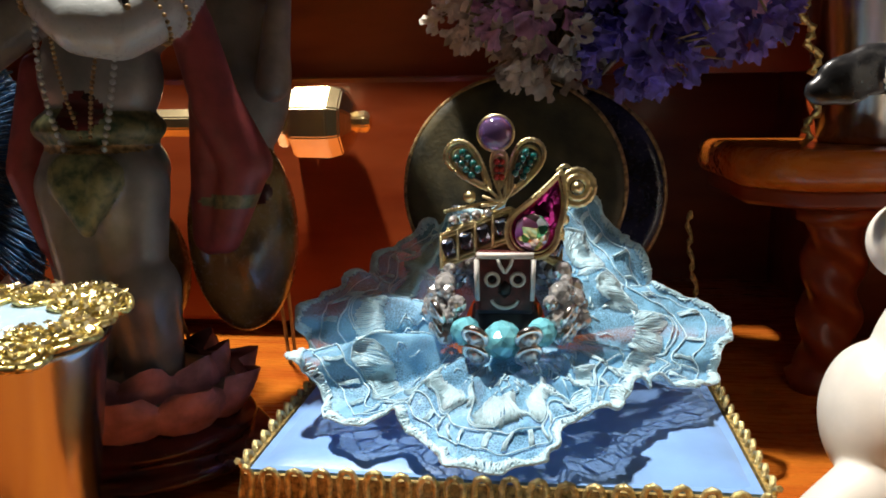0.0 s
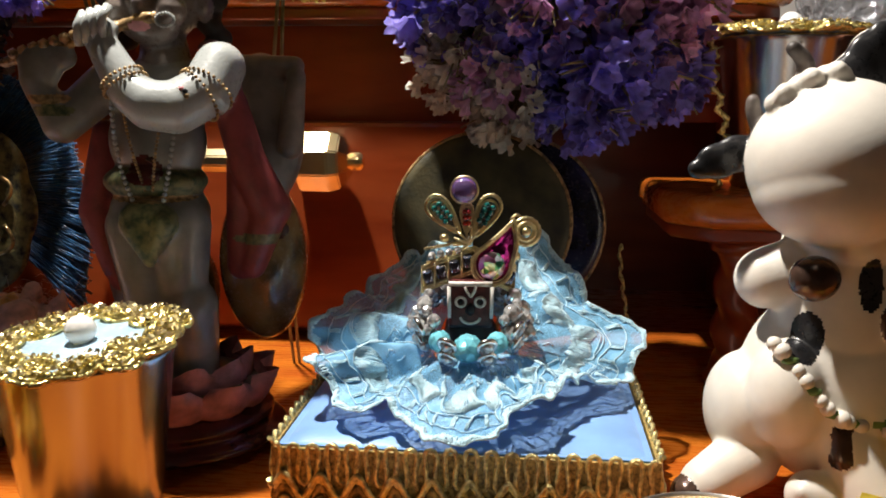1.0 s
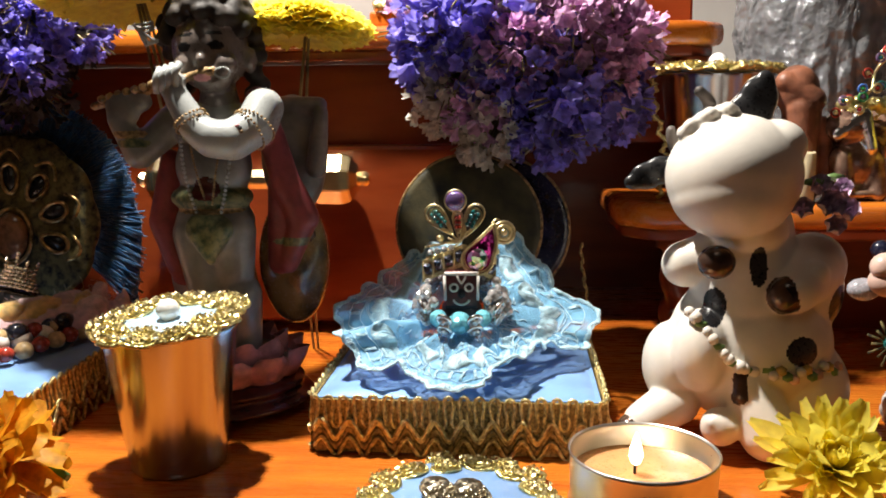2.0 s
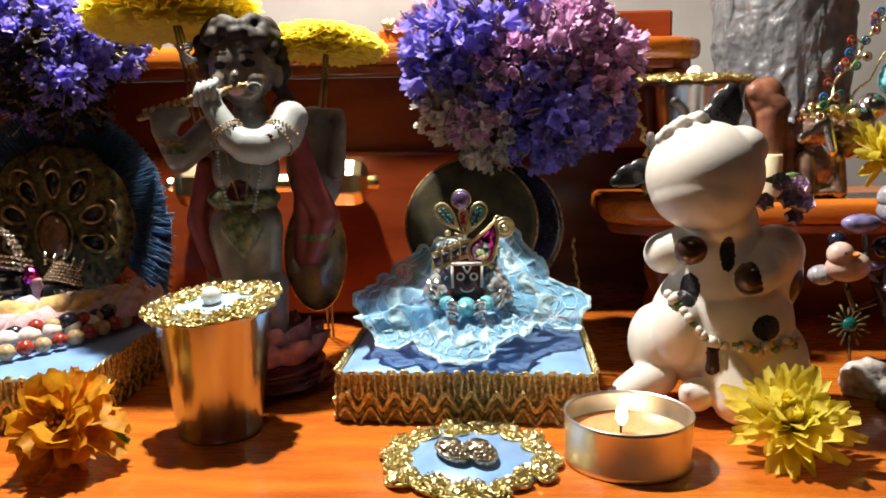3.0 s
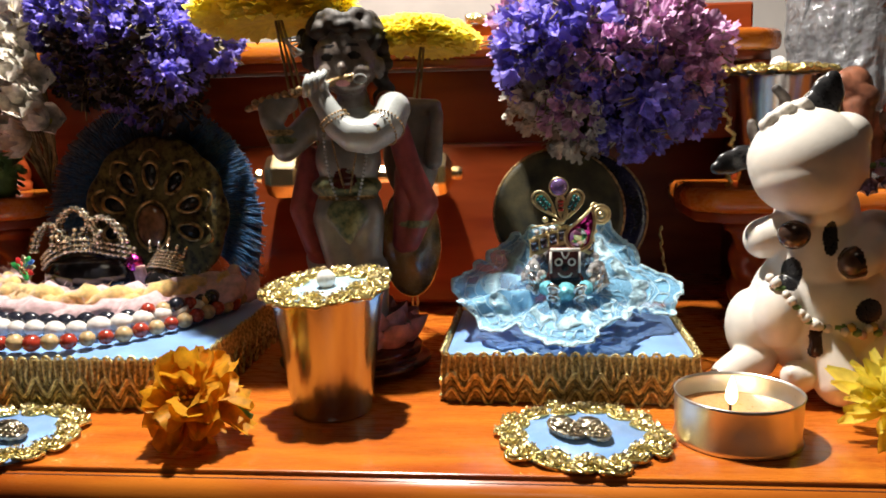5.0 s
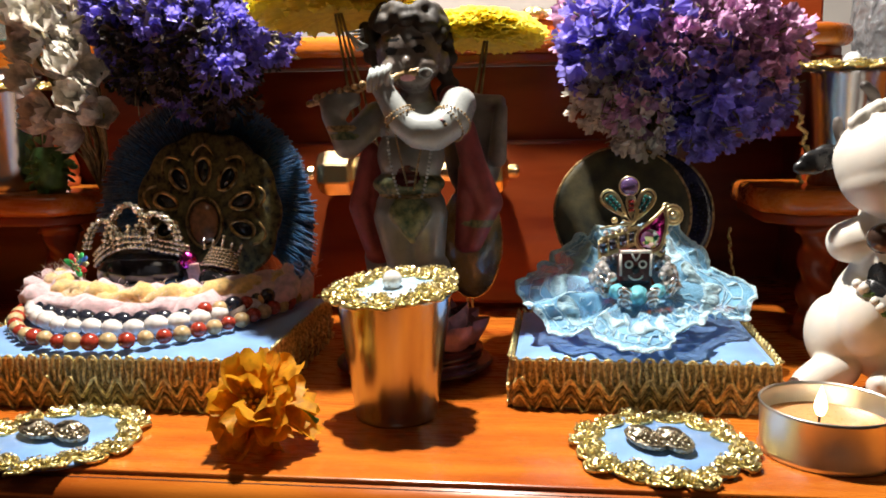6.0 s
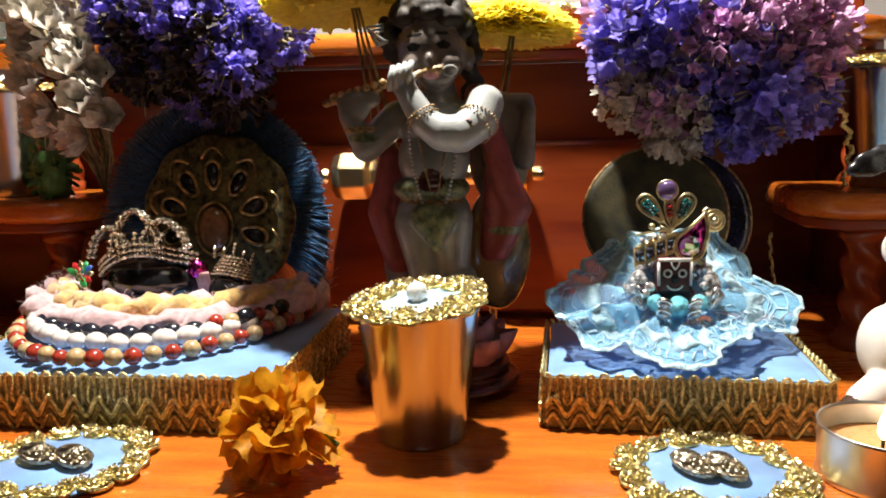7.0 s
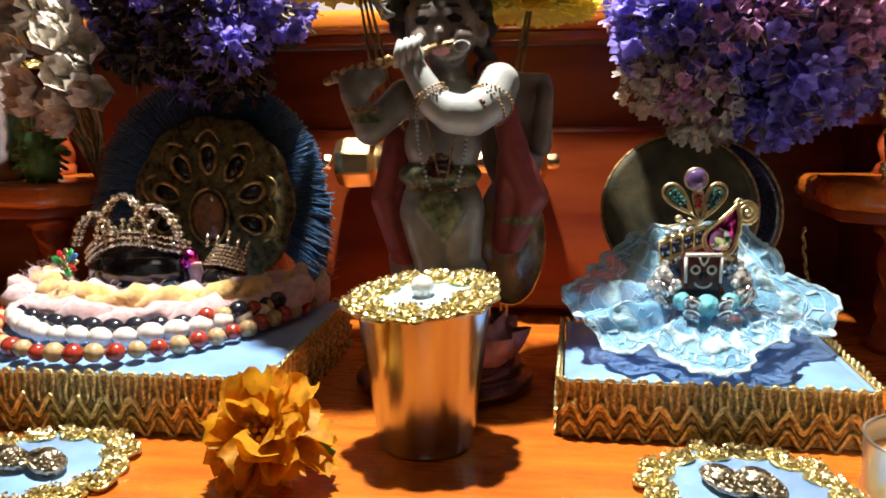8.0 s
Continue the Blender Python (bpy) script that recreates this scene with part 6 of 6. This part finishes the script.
# cut glass vase behind, wrapped in clear crinkled foil
vase = thing("crystal_vase", at(0.1900, 0.3550, 0.0), "tall cut crystal vase wrapped in clear crinkled foil", "vase")
part("foot", lathe([(0.026, 0.0), (0.027, 0.003), (0.020, 0.008), (0.018, 0.012)], 40), "glass", vase)
part("bowl", lathe([(0.018, 0.012), (0.022, 0.05), (0.029, 0.12), (0.033, 0.19), (0.034, 0.215), (0.032, 0.215), (0.030, 0.18), (0.025, 0.11), (0.016, 0.02), (0.0001, 0.016)], 48, lambda a, z: 1 + 0.03 * abs(math.sin(9 * a + z * 60))), "glass", vase)
rng = random.Random(12)
for k in range(9):
    a = k * 40
    wrap = grid(lambda u, v: (0.036 * math.cos(math.radians(a + 46 * u)) * (1 + 0.12 * noise.noise((u * 5 + k, v * 9, 1))), 0.036 * math.sin(math.radians(a + 46 * u)) * (1 + 0.12 * noise.noise((u * 5, v * 9, k))),
                              0.09 + 0.14 * v + 0.01 * noise.noise((u * 4, v * 4, k + 7))), 14, 24)
    part("foil_fold", thicken(wrap, 0.0003), "foilclear", vase, "crinkled clear foil")

# wire branch of coloured beads
branch = thing("beaded_branch", at(0, 0, 0), "gold wire branch with small coloured metallic beads", "ornament")
stem_pts = [Vector((0.1610, 0.2380, 0.0950)).lerp(Vector((0.2050, 0.2480, 0.1560)), i / 30) + Vector((0.001 * math.sin(i), 0.001 * math.cos(i * 1.3), 0.0012 * math.sin(i * 0.7))) for i in range(31)]
part("main_wire", tube(stem_pts, 0.00055, 5), "gold", branch)
part("chain", gem_string([p + Vector((0.008, 0.001, -0.006)) for p in stem_pts], 0.0007), "gold", branch)
cols = ["ruby", "gold", "amethyst", "green_enamel", "red_enamel", "gold", "blue_enamel", "teal"]
for k in range(26):
    p = stem_pts[int(1 + k * 29 / 26)]
    s = 1 if k % 2 else -1
    tip = p + Vector((s * rng.uniform(0.002, 0.0050), rng.uniform(-0.003, 0.001), rng.uniform(0.0005, 0.0048)))
    tw = part("twig", tube([p, (p + tip) / 2 + Vector((0, 0, 0.0012)), tip], 0.0004, 4), "gold", branch)
    part("loop", tube([tip + Vector((0.0016 * math.cos(w), -0.0003, 0.0016 * math.sin(w))) for w in (6.283 * i / 12 for i in range(12))], 0.0005, 5, closed=True), cols[k % 8], tw)
    part("bead", ball(tip, 0.0010, sub=1), cols[(k * 3 + 1) % 8], tw)

# ---- table on the right: small birds on a metal stand ----
M["pewter"] = mat("dark_pewter", (0.20, 0.20, 0.21), 0.3, 0.9, var=0.2)
M["peach"] = mat("peach_stone", (0.72, 0.50, 0.42), 0.4, var=0.12, scale=200, coat=0.3)
M["lilac"] = mat("lilac_stone", (0.28, 0.24, 0.48), 0.2, var=0.35, scale=200, coat=0.7)
M["pale_quartz"] = mat("pale_quartz", (0.60, 0.60, 0.66), 0.25, var=0.2, scale=200, transmission=0.3, coat=0.5)
M["beak"] = mat("orange_beak", (0.75, 0.28, 0.06), 0.4)
tree = thing("stone_bird_stand", at(0.1690, 0.1790, 0), "pewter stand with small polished stone birds", "ornament")
part("foot", move(lathe([(0.0105, 0), (0.0115, 0.001), (0.0100, 0.004), (0.0060, 0.006), (0.0070, 0.008), (0.0030, 0.011)], 32), Matrix.Translation((0.007, -0.018, 0))), "pewter", tree)
post = part("post", tube([(0.007, -0.018, 0.009), (0.007, -0.016, 0.019), (0.003, -0.006, 0.030), (0.0, 0.001, 0.044)], 0.0022, 8), "pewter", tree)
for k, (x, z) in enumerate(((-0.012, 0.048), (0.006, 0.066), (0.014, 0.050), (-0.005, 0.062))):
    part("arm", tube([(0.001, -0.001, 0.036 + 0.002 * k), (x * 0.6, 0, z - 0.016), (x, 0, z - 0.002)], 0.0012, 6), "pewter", post)


def bird(m, body, parent):
    b = part("bird", ball((0, 0, 0), (0.0082, 0.0062, 0.0056), sub=3), body, parent, "small polished stone bird", m=m)
    part("head", ball((-0.0035, -0.0010, 0.0050), (0.0048, 0.0044, 0.0045), sub=3), body, b)
    part("tail", ball((0.0100, 0.0010, -0.0012), (0.0050, 0.0026, 0.0018), sub=2), "lilac", b)
    bk = lathe([(0.0013, 0), (0.0008, 0.0018), (0.0001, 0.0034)], 8)
    part("beak", move(bk, pose(-0.0005, -0.0045, 0.0048, 75, 25, 0)), "beak", b)
    part("eye", ball((-0.0040, -0.0052, 0.0062), 0.0006, sub=1), "black", b)


bird(at(-0.0115, -0.003, 0.0490, 0, -4, 10), "peach", tree)
bird(at(0.0080, 0.002, 0.0685, 0, 0, -20), "pale_quartz", tree)
bird(at(0.0130, -0.004, 0.0430, 0, 0, 190), "lilac", tree)
for x, y, z, r, mn in ((-0.006, 0.001, 0.0640, (0.0072, 0.0042, 0.0036), "lilac"), (-0.0185, 0.002, 0.0450, (0.0052, 0.004, 0.0038), "pale_quartz"), (-0.013, 0.004, 0.0575, (0.0034, 0.003, 0.0034), "navy"), (0.003, 0.003, 0.055, (0.004, 0.003, 0.004), "navy")):
    part("polished_stone", ball((x, y, z), r, sub=3), mn, tree)
rock = ball((0, 0, 0), (0.0105, 0.008, 0.0085), sub=4)
for v in rock.verts:
    v.co += v.co.normalized() * (0.0030 * noise.noise(v.co * 150) + 0.0012 * noise.noise(v.co * 420))
    v.co.z = max(v.co.z, -0.006)
M["quartz"] = mat("rough_white_quartz", (0.60, 0.56, 0.52), 0.6, var=0.2, scale=220, bump=0.6)
solid("quartz_rock", rock, "quartz", "rough lump of white quartz on the wood", "rock", m=at(0.1690, 0.1770, 0.006))
daisy = thing("star_brooch", at(0.1690, 0.1990, 0.0215, 78, 0, 0), "dull bronze star brooch with a turquoise centre", "brooch")
for k in range(16):
    part("ray", tube([(0.0025 * math.cos(k * .3927), 0.0025 * math.sin(k * .3927), 0), ((0.0085 if k % 2 else 0.0065) * math.cos(k * .3927), (0.0085 if k % 2 else 0.0065) * math.sin(k * .3927), 0)], 0.0005, 5), "mossy", daisy)
part("centre", ball((0, 0, 0.0008), (0.0030, 0.0030, 0.0014), sub=2), "teal", daisy)
part("pin", tube([(0, 0, -0.001), (0, -0.0225, -0.001)], 0.0009, 6), "bronze", daisy)

# ---- upper shelf: trays and vessels ----
tray = thing("gilt_tray", at(0.0300, 0.330, 0.140), "low wooden tray with gilt contents on the upper shelf", "tray")
part("base", box(-0.055, 0.062, -0.050, 0.04, 0.0, 0.0065, 0.001), "wood", tray)
part("gilt_edge", tube([(-0.053 + 0.113 * i / 40, -0.0495 + 0.001 * math.sin(i * 2.1), 0.0085 + 0.0008 * math.sin(i * 1.3)) for i in range(41)], 0.0026, 6), "gold_glitter", tray, "glittering gold braid edge")
block = thing("wooden_block", at(0.1030, 0.310, 0.140), "small dark wooden block on the upper shelf", "block")
part("body", box(-0.014, 0.014, -0.018, 0.018, 0, 0.014, 0.0012), "wood_dark", block)
for k, (x, y) in enumerate(((0.030, 0.300), (0.055, 0.305))):
    flower("yellow_blossom", at(x, y, 0.1535, 35, 0, 20 * k), "yellow blossom lying on the upper tray", "yellow", dict(n=54, length=0.0140, width=0.0060, tilt0=-5, tilt1=84, curl=(-0.1, 0.3), cup=0.35), None, 50 + k)
gl = thing("glass_dish", at(-0.3050, 0.300, 0.140), "clear glass dish standing on edge over a turquoise cloth", "dish")
M["greenglass"] = mat("greenish_clear_glass", (0.80, 0.88, 0.80), 0.06, transmission=0.85, ior=1.5, bump=0.3, fine=200, var=0.1)
part("rim", tube([(0.040 * math.cos(a), 0, 0.002 + 0.026 * math.sin(a)) for a in (3.1416 * i / 30 for i in range(31))], 0.0022, 8), "greenglass", gl)
part("pane", thicken(grid(lambda u, v: (0.038 * math.cos(3.1416 * u) * v, 0.001, 0.002 + 0.024 * math.sin(3.1416 * u) * v), 24, 6), 0.0012), "greenglass", gl)
solid("side_board", box(-0.42, -0.262, 0.262, 0.43, 0.128, 0.1398, 0.001), "wood", "short varnished wooden board carrying a glass dish", "board")
cl = solid("turquoise_cloth", thicken(grid(lambda u, v: (-0.03 + 0.05 * u, -0.012 + 0.02 * v, 0.003 + 0.002 * math.sin(7 * u) * v), 16, 8), 0.0008), "teal", "folded turquoise cloth on a wooden board", "cloth", m=at(-0.3050, 0.282, 0.1400))
steel = thing("steel_bowl", at(-0.2380, 0.3050, 0.140), "small steel bowl on the upper shelf", "bowl")
part("body", lathe([(0.013, 0), (0.015, 0.001), (0.020, 0.028), (0.0192, 0.028), (0.013, 0.002), (0.0001, 0.0018)], 48), "steel", steel)
# small leafy ornament with a peach cap on the left shelf
M["leafgreen"] = mat("leaf_green_glaze", (0.12, 0.26, 0.08), 0.45, var=0.4, scale=200, dark=(0.04, 0.10, 0.03))
orn = thing("leafy_ornament", at(-0.2535, 0.2480, 0.0672), "small green leafy ornament with a peach cap", "ornament")
rng = random.Random(40)
bm = bmesh.new()
for k in range(60):
    d = Vector((rng.gauss(0, 1), rng.gauss(0, 1), rng.gauss(0, 1))).normalized()
    c = Vector((d.x * 0.008, d.y * 0.008, 0.013 + d.z * 0.012))
    petal(bm, 0.0045, 0.0034, 0.3, 0.3, Matrix.Translation(c) @ d.to_track_quat("Z", "Y").to_matrix().to_4x4() @ pose(0, 0, 0, 0, -60, 60 * k), 3)
tagged(part("leaves", bm, "leafgreen", orn), kind="stuff")
part("pot", lathe([(0.006, 0), (0.0075, 0.004), (0.0085, 0.016), (0.006, 0.022)], 20), "leafgreen", orn)
part("cap", ball((0.001, -0.001, 0.0360), (0.0078, 0.0075, 0.0058), sub=3), "peach", orn, "smooth peach cap")
part("stalk", tube([(0.001, -0.001, 0.020), (0.001, -0.001, 0.034)], 0.0026, 8), "peach", orn)
